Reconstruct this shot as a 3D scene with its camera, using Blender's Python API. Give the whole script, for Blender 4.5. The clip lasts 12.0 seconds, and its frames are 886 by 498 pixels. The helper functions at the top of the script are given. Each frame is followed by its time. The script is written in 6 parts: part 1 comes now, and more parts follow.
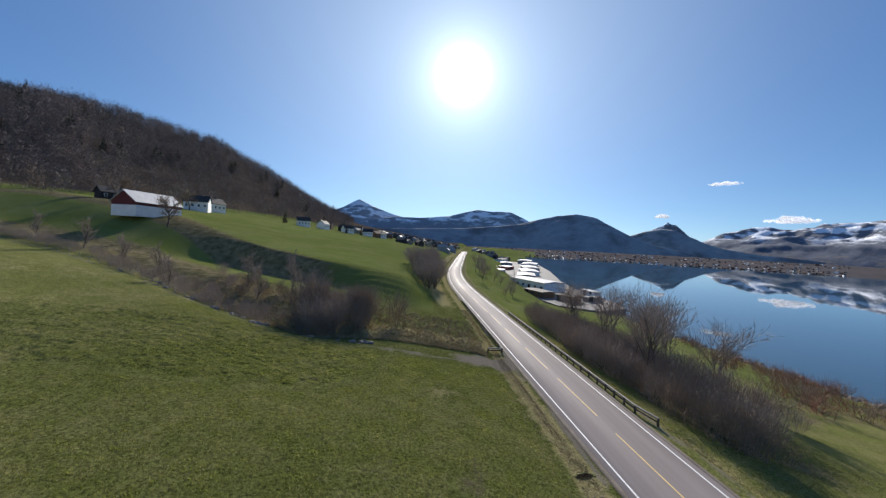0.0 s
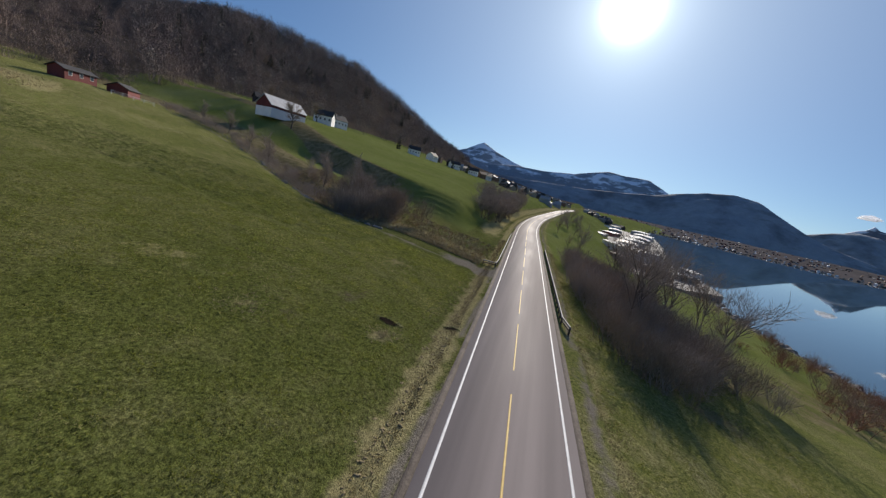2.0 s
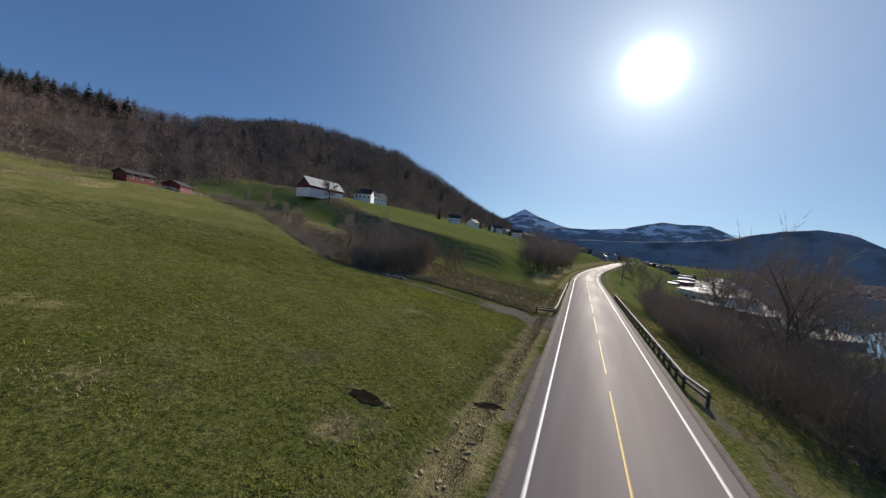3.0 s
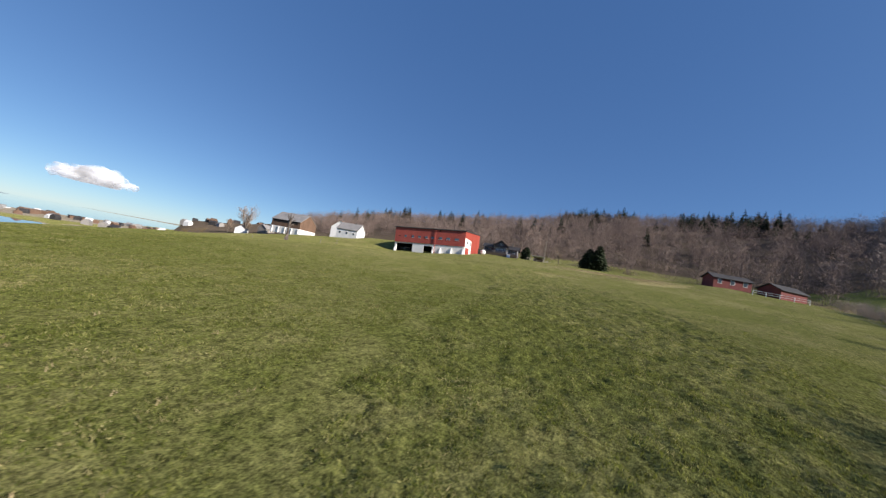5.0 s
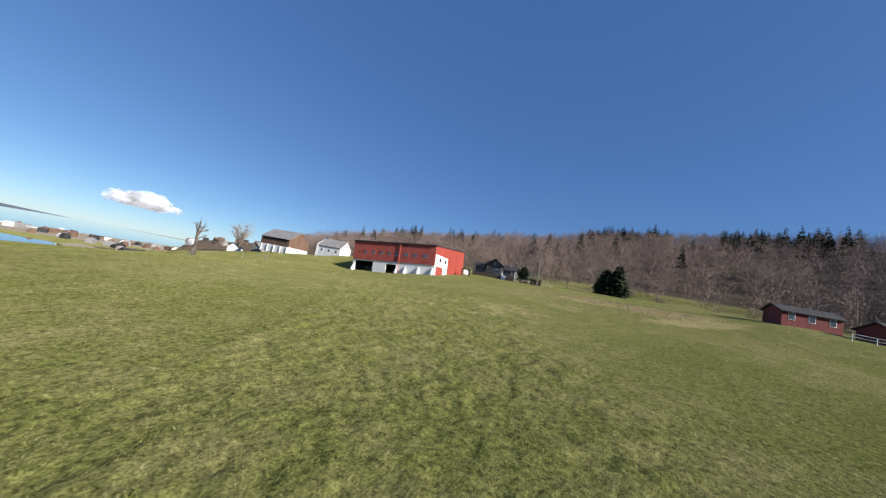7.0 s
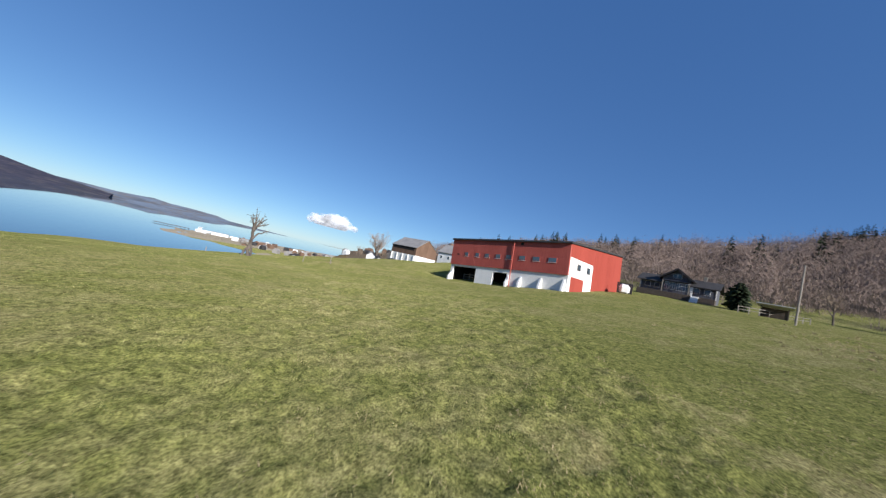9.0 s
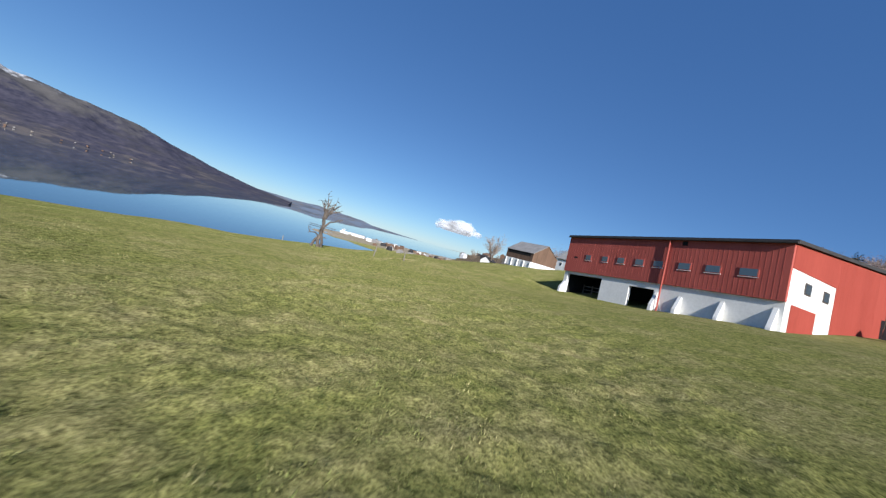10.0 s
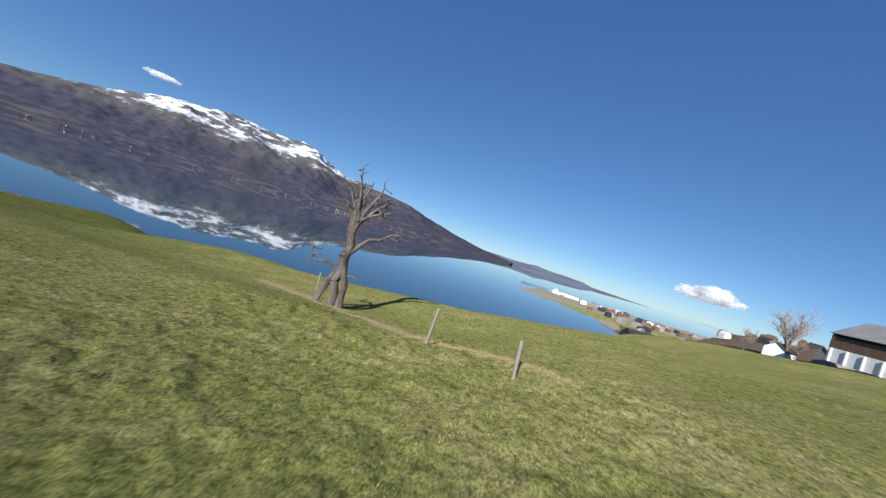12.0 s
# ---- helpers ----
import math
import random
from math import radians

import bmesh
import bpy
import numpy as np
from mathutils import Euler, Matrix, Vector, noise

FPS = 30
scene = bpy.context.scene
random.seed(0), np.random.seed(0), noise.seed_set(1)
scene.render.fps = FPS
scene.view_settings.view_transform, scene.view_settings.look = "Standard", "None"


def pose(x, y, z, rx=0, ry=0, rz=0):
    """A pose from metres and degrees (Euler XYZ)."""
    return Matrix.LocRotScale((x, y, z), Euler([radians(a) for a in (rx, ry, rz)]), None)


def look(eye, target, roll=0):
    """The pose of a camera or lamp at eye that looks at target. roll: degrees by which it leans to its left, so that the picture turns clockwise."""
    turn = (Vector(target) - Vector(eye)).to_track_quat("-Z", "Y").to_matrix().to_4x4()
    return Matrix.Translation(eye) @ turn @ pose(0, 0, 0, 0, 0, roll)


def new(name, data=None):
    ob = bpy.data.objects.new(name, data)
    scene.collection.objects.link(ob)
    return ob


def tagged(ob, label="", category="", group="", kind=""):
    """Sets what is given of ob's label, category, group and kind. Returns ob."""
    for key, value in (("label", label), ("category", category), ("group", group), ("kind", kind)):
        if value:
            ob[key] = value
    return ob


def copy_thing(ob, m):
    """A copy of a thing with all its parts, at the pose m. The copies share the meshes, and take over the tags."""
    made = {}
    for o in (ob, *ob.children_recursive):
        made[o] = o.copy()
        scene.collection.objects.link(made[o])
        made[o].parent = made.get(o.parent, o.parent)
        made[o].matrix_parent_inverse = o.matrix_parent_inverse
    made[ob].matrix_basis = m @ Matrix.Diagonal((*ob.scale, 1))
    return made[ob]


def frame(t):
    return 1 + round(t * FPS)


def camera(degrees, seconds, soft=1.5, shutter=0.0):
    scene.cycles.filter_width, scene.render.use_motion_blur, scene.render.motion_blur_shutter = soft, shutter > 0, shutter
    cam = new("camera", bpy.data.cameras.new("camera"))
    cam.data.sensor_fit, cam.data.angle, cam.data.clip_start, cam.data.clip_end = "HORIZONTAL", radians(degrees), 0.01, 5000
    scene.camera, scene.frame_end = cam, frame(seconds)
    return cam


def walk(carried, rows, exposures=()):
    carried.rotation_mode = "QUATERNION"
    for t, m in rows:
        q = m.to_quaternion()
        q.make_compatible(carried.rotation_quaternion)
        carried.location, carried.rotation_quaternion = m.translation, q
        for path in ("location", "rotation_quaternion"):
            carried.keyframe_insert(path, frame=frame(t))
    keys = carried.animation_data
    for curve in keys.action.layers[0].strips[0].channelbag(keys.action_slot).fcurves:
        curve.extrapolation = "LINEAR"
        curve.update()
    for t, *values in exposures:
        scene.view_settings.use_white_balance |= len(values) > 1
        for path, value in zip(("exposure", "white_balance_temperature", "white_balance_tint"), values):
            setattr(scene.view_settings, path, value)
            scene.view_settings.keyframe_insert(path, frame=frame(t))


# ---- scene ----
cam = camera(103.1, 12.0, soft=1.3, shutter=0.08)
PATH = [
    (0.0, (-16.90, -19.91, 15.56), (-16.488, -9.920, 15.374), 2.74),
    (0.5, (-10.65, -22.60, 17.19), (-11.952, -12.771, 15.908), 13.76),
    (1.0, (-5.85, -25.28, 17.61), (-7.858, -15.872, 14.859), 21.52),
    (1.5, (-2.17, -26.05, 15.27), (-4.370, -16.758, 12.297), 21.68),
    (2.0, (-0.79, -23.17, 11.87), (-3.192, -13.670, 9.861), 12.55),
    (2.5, (-0.84, -18.41, 9.35), (-3.096, -8.710, 8.403), 5.54),
    (3.0, (-1.55, -12.00, 7.17), (-5.604, -2.867, 6.935), 5.92),
    (3.5, (-2.70, -4.83, 5.90), (-9.916, 2.092, 5.808), 4.09),
    (3.7, (-2.95, -2.15, 5.92), (-11.25, 3.42, 5.65), 5.10),
    (4.2, (-7.88, 3.51, 5.85), (-17.725, 5.235, 5.602), 7.41),
    (4.6, (-13.56, 10.50, 5.81), (-23.444, 8.984, 5.973), 9.13),
    (5.0, (-20.14, 16.56, 6.09), (-29.298, 12.597, 6.722), 10.45),
    (5.5, (-27.82, 20.24, 6.92), (-36.337, 15.087, 7.851), 11.14),
    (6.0, (-33.72, 21.08, 8.09), (-42.311, 16.048, 9.033), 10.81),
    (6.5, (-41.19, 21.29, 9.13), (-49.896, 16.478, 10.149), 10.88),
    (6.9, (-47.08, 21.12, 9.81), (-55.836, 16.399, 10.892), 11.04),
    (7.3, (-52.84, 20.21, 10.27), (-61.538, 15.400, 11.381), 11.36),
    (7.7, (-58.51, 18.53, 10.58), (-67.010, 13.378, 11.685), 11.76),
    (8.1, (-64.12, 16.01, 10.85), (-72.234, 10.250, 11.873), 12.18),
    (8.5, (-69.73, 12.61, 11.15), (-77.153, 5.960, 12.011), 12.55),
    (9.0, (-76.76, 7.78, 11.60), (-82.967, -0.035, 12.182), 12.95),
    (9.5, (-82.95, 2.60, 11.84), (-87.496, -6.309, 12.016), 14.28),
    (10.0, (-88.76, -3.52, 11.82), (-92.018, -12.975, 11.725), 15.90),
    (10.5, (-94.10, -10.92, 11.57), (-95.725, -20.777, 11.240), 17.55),
    (11.0, (-97.91, -19.23, 11.31), (-97.600, -29.223, 11.221), 19.25),
    (11.5, (-99.69, -28.66, 11.42), (-98.118, -38.532, 11.353), 18.86),
    (12.0, (-99.97, -39.09, 11.82), (-97.081, -48.660, 11.606), 17.23),
]
walk(cam, [(t, look(eye, target, roll)) for t, eye, target, roll in PATH],
     exposures=((0.0, 0.6, 6550, 11), (0.5, 0.4, 6600, 11), (1.0, 0.25, 6850, 12), (2.0, 0.3, 6850, 12), (3.0, 0.28, 6950, 12.5), (3.7, 0.05, 7000, 13), (5.3, 0.7, 6700, 13), (7.5, 0.66, 6500, 11.5), (9.0, 0.6, 6300, 11), (10.0, 0.53, 6200, 10.5), (12.0, 0.53, 6200, 10.5)))

# ---- sky, sun ----
SUN_AZ, SUN_EL = radians(4.2), radians(25.3)
SUN_WAY = Vector((math.sin(SUN_AZ) * math.cos(SUN_EL), math.cos(SUN_AZ) * math.cos(SUN_EL), math.sin(SUN_EL)))


def build_world():
    world = bpy.data.worlds.new("clear_sky")
    scene.world = world
    world.use_nodes = True
    n, l = world.node_tree.nodes, world.node_tree.links
    back = n["Background"]
    sky = n.new("ShaderNodeTexSky")
    sky.sky_type, sky.sun_disc = "NISHITA", False
    sky.sun_elevation, sky.sun_rotation = SUN_EL, SUN_AZ
    sky.air_density, sky.dust_density, sky.ozone_density = 0.75, 0.05, 4.0
    sky.altitude = 700
    where = n.new("ShaderNodeTexCoord")
    dot = n.new("ShaderNodeVectorMath")
    dot.operation = "DOT_PRODUCT"
    dot.inputs[1].default_value = SUN_WAY
    l.new(where.outputs["Generated"], dot.inputs[0])
    total = None
    # the sun's own disc and aureole, in the one direction that the lamp shines from
    for power, gain in ((1500.0, 50.0), (220.0, 4.5), (50.0, 1.8), (7.0, 3.2)):
        clamp = n.new("ShaderNodeMath")
        clamp.operation = "MAXIMUM"
        clamp.inputs[1].default_value = 0.0
        l.new(dot.outputs["Value"], clamp.inputs[0])
        rise = n.new("ShaderNodeMath")
        rise.operation = "POWER"
        rise.inputs[1].default_value = power
        l.new(clamp.outputs[0], rise.inputs[0])
        scale = n.new("ShaderNodeMath")
        scale.operation = "MULTIPLY"
        scale.inputs[1].default_value = gain
        l.new(rise.outputs[0], scale.inputs[0])
        if total is None:
            total = scale
        else:
            add = n.new("ShaderNodeMath")
            l.new(total.outputs[0], add.inputs[0])
            l.new(scale.outputs[0], add.inputs[1])
            total = add
    mix = n.new("ShaderNodeMixRGB")
    mix.blend_type = "ADD"
    mix.inputs[0].default_value = 1.0
    clear = n.new("ShaderNodeMixRGB")
    clear.blend_type = "MULTIPLY"
    clear.inputs[0].default_value = 1.0
    clear.inputs[2].default_value = (0.56, 0.6, 0.55, 1)
    l.new(sky.outputs[0], clear.inputs[1])
    # the even deep blue of dry air over the whole sky
    deep = n.new("ShaderNodeMixRGB")
    deep.blend_type = "ADD"
    deep.inputs[0].default_value = 1.0
    deep.inputs[2].default_value = (0.2, 0.66, 1.95, 1)
    l.new(clear.outputs[0], deep.inputs[1])
    l.new(deep.outputs[0], mix.inputs[1])
    glow = n.new("ShaderNodeMixRGB")
    glow.blend_type = "MULTIPLY"
    glow.inputs[0].default_value = 1.0
    glow.inputs[2].default_value = (0.88, 1.0, 1.0, 1)
    l.new(total.outputs[0], glow.inputs[1])
    l.new(glow.outputs[0], mix.inputs[2])
    l.new(mix.outputs[0], back.inputs["Color"])
    back.inputs["Strength"].default_value = 0.08


build_world()
lamp = bpy.data.lights.new("sun", "SUN")
lamp.energy, lamp.angle, lamp.color = 5.0, radians(0.5), (1.0, 0.95, 0.87)
sun = new("sun", lamp)
sun.matrix_world = look(SUN_WAY * 900, (0, 0, 0))

# ---- materials ----


def shader(name, rough=0.85, metal=0.0, spec=0.3):
    m = bpy.data.materials.new(name)
    m.use_nodes = True
    b = m.node_tree.nodes["Principled BSDF"]
    b.inputs["Roughness"].default_value, b.inputs["Metallic"].default_value = rough, metal
    b.inputs["Specular IOR Level"].default_value = spec
    return m, m.node_tree.nodes, m.node_tree.links, b


def noise_node(n, l, scale, detail=4.0, rough=0.6, stretch=None, coord="Object"):
    where = n.new("ShaderNodeTexCoord")
    out = where.outputs[coord]
    if stretch:
        mapping = n.new("ShaderNodeMapping")
        mapping.inputs["Scale"].default_value = stretch
        l.new(out, mapping.inputs["Vector"])
        out = mapping.outputs[0]
    tex = n.new("ShaderNodeTexNoise")
    tex.inputs["Scale"].default_value, tex.inputs["Detail"].default_value = scale, detail
    tex.inputs["Roughness"].default_value = rough
    l.new(out, tex.inputs["Vector"])
    return tex.outputs["Fac"]


def ramp(n, l, fac, stops):
    r = n.new("ShaderNodeValToRGB")
    e = r.color_ramp.elements
    while len(e) < len(stops):
        e.new(0.5)
    for k, (at, c) in zip(e, stops):
        k.position = at
        k.color = (*c, 1) if len(c) == 3 else c
    l.new(fac, r.inputs[0])
    return r.outputs["Color"]


def blend(n, l, fac, a, b):
    m = n.new("ShaderNodeMixRGB")
    for socket, value in ((m.inputs[0], fac), (m.inputs[1], a), (m.inputs[2], b)):
        if isinstance(value, bpy.types.NodeSocket):
            l.new(value, socket)
        elif isinstance(value, (int, float)):
            socket.default_value = value
        else:
            socket.default_value = (*value, 1)
    return m.outputs[0]


def calc(n, l, op, a, b=0.0):
    m = n.new("ShaderNodeMath")
    m.operation = op
    for socket, value in ((m.inputs[0], a), (m.inputs[1], b)):
        if isinstance(value, (int, float)):
            socket.default_value = value
        else:
            l.new(value, socket)
    return m.outputs[0]


def bumped(n, l, b, height, strength, distance):
    k = n.new("ShaderNodeBump")
    k.inputs["Strength"].default_value, k.inputs["Distance"].default_value = strength, distance
    l.new(height, k.inputs["Height"])
    l.new(k.outputs[0], b.inputs["Normal"])


def worn(name, dark, light, fine=12.0, broad=0.6, rough=0.8, bump=0.2, depth=0.02, metal=0.0, spec=0.3, vary=0.0, stretch=None):
    """A surface whose colour goes from dark to light by grain and by broad stains, with a fine relief."""
    m, n, l, b = shader(name, rough, metal, spec)
    f1, f2 = noise_node(n, l, fine, 6, 0.7, stretch), noise_node(n, l, broad, 3, 0.5, stretch)
    f = calc(n, l, "ADD", calc(n, l, "MULTIPLY", f1, 0.55), calc(n, l, "MULTIPLY", f2, 0.45))
    c = ramp(n, l, f, ((0.32, dark), (0.68, light)))
    if vary:
        info = n.new("ShaderNodeObjectInfo")
        hsv = n.new("ShaderNodeHueSaturation")
        l.new(calc(n, l, "ADD", calc(n, l, "MULTIPLY", info.outputs["Random"], 2 * vary), 1 - vary), hsv.inputs["Value"])
        l.new(c, hsv.inputs["Color"])
        c = hsv.outputs[0]
    l.new(c, b.inputs["Base Color"])
    if bump:
        bumped(n, l, b, f1, bump, depth)
    return m


def zone(n, name):
    a = n.new("ShaderNodeAttribute")
    a.attribute_name = name
    return a.outputs["Fac"]


def ground_material():
    m, n, l, b = shader("pasture", 1.0, 0, 0.0)
    b.inputs["Diffuse Roughness"].default_value = 0.45
    tuft, clump = noise_node(n, l, 4.6, 7, 0.8), noise_node(n, l, 0.55, 5, 0.7)
    broad, huge = noise_node(n, l, 0.07, 4, 0.55), noise_node(n, l, 0.012, 3, 0.5)
    # shade between the tufts is put into the turf colours by this noise
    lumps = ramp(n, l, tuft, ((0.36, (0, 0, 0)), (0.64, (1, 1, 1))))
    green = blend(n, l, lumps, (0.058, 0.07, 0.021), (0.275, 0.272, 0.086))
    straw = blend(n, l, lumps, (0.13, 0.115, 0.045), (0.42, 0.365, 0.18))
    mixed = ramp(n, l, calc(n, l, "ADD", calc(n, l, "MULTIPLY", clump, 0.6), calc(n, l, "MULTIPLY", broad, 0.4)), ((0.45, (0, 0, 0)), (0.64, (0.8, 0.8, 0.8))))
    # near-road turf: greener, and painted darker as grass seen against the sun
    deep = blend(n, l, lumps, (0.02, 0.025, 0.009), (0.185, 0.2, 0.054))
    near = zone(n, "lush")
    field = blend(n, l, mixed, green, straw)
    field = blend(n, l, near, field, blend(n, l, calc(n, l, "MULTIPLY", mixed, 0.42), deep, straw))
    bright = blend(n, l, ramp(n, l, broad, ((0.3, (0, 0, 0)), (0.7, (1, 1, 1)))), (0.165, 0.19, 0.045), (0.235, 0.245, 0.09))
    bright = blend(n, l, calc(n, l, "MULTIPLY", tuft, 0.4), bright, (0.07, 0.11, 0.02))
    scrub = blend(n, l, ramp(n, l, clump, ((0.35, (0, 0, 0)), (0.65, (1, 1, 1)))), (0.1, 0.09, 0.042), (0.26, 0.21, 0.115))
    dry = blend(n, l, ramp(n, l, tuft, ((0.3, (0, 0, 0)), (0.7, (1, 1, 1)))), (0.165, 0.14, 0.06), (0.48, 0.41, 0.195))
    soil = blend(n, l, tuft, (0.12, 0.1, 0.075), (0.33, 0.285, 0.22))
    litter = blend(n, l, clump, (0.055, 0.045, 0.033), (0.15, 0.115, 0.085))
    c = blend(n, l, zone(n, "mown"), field, bright)
    for name, layer in (("scrub", scrub), ("dry", dry), ("soil", soil), ("woods", litter)):
        edge = calc(n, l, "ADD", zone(n, name), calc(n, l, "MULTIPLY", calc(n, l, "SUBTRACT", clump, 0.5), 0.9))
        mask = ramp(n, l, edge, ((0.38, (0, 0, 0)), (0.62, (1, 1, 1))))
        c = blend(n, l, mask, c, layer)
    hsv = n.new("ShaderNodeHueSaturation")
    speckle = ramp(n, l, noise_node(n, l, 19.0, 3, 0.6), ((0.36, (0.55, 0.55, 0.55)), (0.6, (1.32, 1.32, 1.32))))
    l.new(calc(n, l, "MULTIPLY", calc(n, l, "ADD", calc(n, l, "MULTIPLY", huge, 0.5), 0.75), speckle), hsv.inputs["Value"])
    l.new(c, hsv.inputs["Color"])
    l.new(hsv.outputs[0], b.inputs["Base Color"])
    bumped(n, l, b, calc(n, l, "ADD", tuft, calc(n, l, "MULTIPLY", clump, 1.5)), 0.7, 0.14)
    return m


def asphalt_material():
    m, n, l, b = shader("asphalt", 0.9, 0, 0.25)
    grain, patch = noise_node(n, l, 60, 5, 0.7), noise_node(n, l, 0.35, 4, 0.6, (1, 0.12, 1))
    track = noise_node(n, l, 0.95, 3, 0.5, (1, 0.02, 1))
    f = calc(n, l, "ADD", calc(n, l, "MULTIPLY", grain, 0.3), calc(n, l, "ADD", calc(n, l, "MULTIPLY", patch, 0.3), calc(n, l, "MULTIPLY", track, 0.4)))
    l.new(ramp(n, l, f, ((0.32, (0.13, 0.11, 0.105)), (0.66, (0.255, 0.218, 0.208)))), b.inputs["Base Color"])
    l.new(ramp(n, l, patch, ((0.3, (0.72, 0.72, 0.72)), (0.7, (0.92, 0.92, 0.92)))), b.inputs["Roughness"])
    bumped(n, l, b, grain, 0.25, 0.01)
    return m


def water_material():
    m, n, l, b = shader("fjord_water", 0.02, 0, 0.5)
    b.inputs["Base Color"].default_value = (0.035, 0.07, 0.095, 1)
    b.inputs["IOR"].default_value = 1.33
    w1, w2 = noise_node(n, l, 0.35, 3, 0.5), noise_node(n, l, 0.02, 3, 0.5)
    bumped(n, l, b, calc(n, l, "MULTIPLY", w1, w2), 0.025, 0.1)
    return m


def mountain_material(name, low, high, snow_from, snow_full, rock=(0.09, 0.085, 0.085), hay=0.75):
    """Wooded flanks, bare rock above, snow in the hollows from a height on."""
    m, n, l, b = shader(name, 0.95, 0, 0.1)
    where = n.new("ShaderNodeNewGeometry")
    split = n.new("ShaderNodeSeparateXYZ")
    l.new(where.outputs["Position"], split.inputs[0])
    f1, f2 = noise_node(n, l, 0.02, 6, 0.7), noise_node(n, l, 0.0035, 5, 0.6)
    tree = blend(n, l, ramp(n, l, f1, ((0.35, (0, 0, 0)), (0.65, (1, 1, 1)))), low, high)
    patch = blend(n, l, ramp(n, l, f2, ((0.5, (0, 0, 0)), (0.62, (0.6, 0.6, 0.6)))), tree, (0.066, 0.062, 0.066))
    fields = noise_node(n, l, 0.004, 5, 0.6, (1, 1, 6))
    patch = blend(n, l, ramp(n, l, fields, ((0.56, (0, 0, 0)), (0.66, (0.4, 0.4, 0.4)))), patch, (0.086, 0.08, 0.072))
    # pale hayfields and clearings low above the shore
    shelf = n.new("ShaderNodeMapRange")
    shelf.inputs[1].default_value, shelf.inputs[2].default_value = 105, 30
    l.new(split.outputs["Z"], shelf.inputs[0])
    strips = noise_node(n, l, 0.007, 5, 0.65, (1, 1, 7))
    patch = blend(n, l, calc(n, l, "MULTIPLY", shelf.outputs[0], ramp(n, l, strips, ((0.52, (0, 0, 0)), (0.6, (hay, hay, hay))))), patch, (0.19, 0.16, 0.135))
    h = calc(n, l, "ADD", split.outputs["Z"], calc(n, l, "MULTIPLY", calc(n, l, "SUBTRACT", calc(n, l, "ADD", f1, f2), 1.0), 0.9 * snow_from))
    up = n.new("ShaderNodeMapRange")
    up.inputs[1].default_value, up.inputs[2].default_value = snow_from * 0.6, snow_from * 0.9
    l.new(h, up.inputs[0])
    c = blend(n, l, up.outputs[0], patch, rock)
    white = n.new("ShaderNodeMapRange")
    white.inputs[1].default_value, white.inputs[2].default_value = snow_from, snow_full
    l.new(h, white.inputs[0])
    streak = noise_node(n, l, 0.006, 6, 0.62, (1, 1, 3.2))
    hollow = ramp(n, l, streak, ((0.48, (0.03, 0.03, 0.03)), (0.55, (1, 1, 1))))
    l.new(blend(n, l, calc(n, l, "MULTIPLY", white.outputs[0], hollow), c, (0.8, 0.82, 0.86)), b.inputs["Base Color"])
    bumped(n, l, b, f1, 0.45, 10.0)
    return m


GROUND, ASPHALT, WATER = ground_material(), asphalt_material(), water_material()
LINE_WHITE = worn("road_paint_white", (0.55, 0.54, 0.52), (0.8, 0.79, 0.77), 30, 2, 0.6, 0.1, 0.005)
LINE_YELLOW = worn("road_paint_yellow", (0.55, 0.37, 0.12), (0.74, 0.54, 0.2), 30, 2, 0.6, 0.1, 0.005)
GRAVEL = worn("gravel", (0.07, 0.056, 0.045), (0.2, 0.165, 0.135), 9, 0.7, 0.95, 0.6, 0.04)
# red lightened in the paint to stand for sunlight on the barn front
RED_BOARDS = worn("red_painted_boards", (0.34, 0.072, 0.056), (0.46, 0.108, 0.084), 5, 0.5, 0.8, 0.15, 0.01, stretch=(1, 1, 0.15))
MAROON_BOARDS = worn("faded_maroon_boards", (0.1, 0.026, 0.026), (0.18, 0.05, 0.046), 5, 0.5, 0.85, 0.15, 0.01, stretch=(1, 1, 0.15))
# the barn's red again, set darker for the gable in full sun
RED_GABLE = worn("red_painted_gable", (0.25, 0.04, 0.026), (0.34, 0.062, 0.042), 5, 0.4, 0.8, 0.15, 0.01, stretch=(1, 1, 0.15))
WHITE_WASH = worn("whitewashed_concrete", (0.7, 0.69, 0.66), (0.88, 0.87, 0.84), 4, 0.5, 0.9, 0.25, 0.02)
WHITE_WOOD = worn("white_painted_boards", (0.62, 0.62, 0.61), (0.82, 0.82, 0.81), 6, 0.7, 0.7, 0.1, 0.01)
DARK_ROOF = worn("dark_roof_felt", (0.02, 0.019, 0.02), (0.06, 0.057, 0.058), 4, 0.5, 0.8, 0.2, 0.02)
GREY_ROOF = worn("grey_roof_sheets", (0.2, 0.19, 0.18), (0.34, 0.32, 0.3), 5, 0.4, 0.6, 0.15, 0.02)
TIN_ROOF = worn("pale_sheet_metal_roof", (0.34, 0.34, 0.34), (0.52, 0.52, 0.52), 3, 0.4, 0.75, 0.1, 0.02)
BROWN_WOOD = worn("brown_stained_boards", (0.1, 0.06, 0.04), (0.2, 0.125, 0.085), 5, 0.6, 0.85, 0.15, 0.01, stretch=(1, 1, 0.15))
BLACK_WOOD = worn("tarred_boards", (0.014, 0.013, 0.015), (0.045, 0.042, 0.046), 5, 0.6, 0.8, 0.15, 0.01)
GREY_WOOD = worn("weathered_wood", (0.16, 0.14, 0.12), (0.34, 0.31, 0.27), 14, 1.5, 0.9, 0.4, 0.02, stretch=(1, 1, 0.3))
DARK_WOOD = worn("creosoted_wood", (0.045, 0.035, 0.028), (0.12, 0.095, 0.075), 14, 1.5, 0.85, 0.3, 0.01)
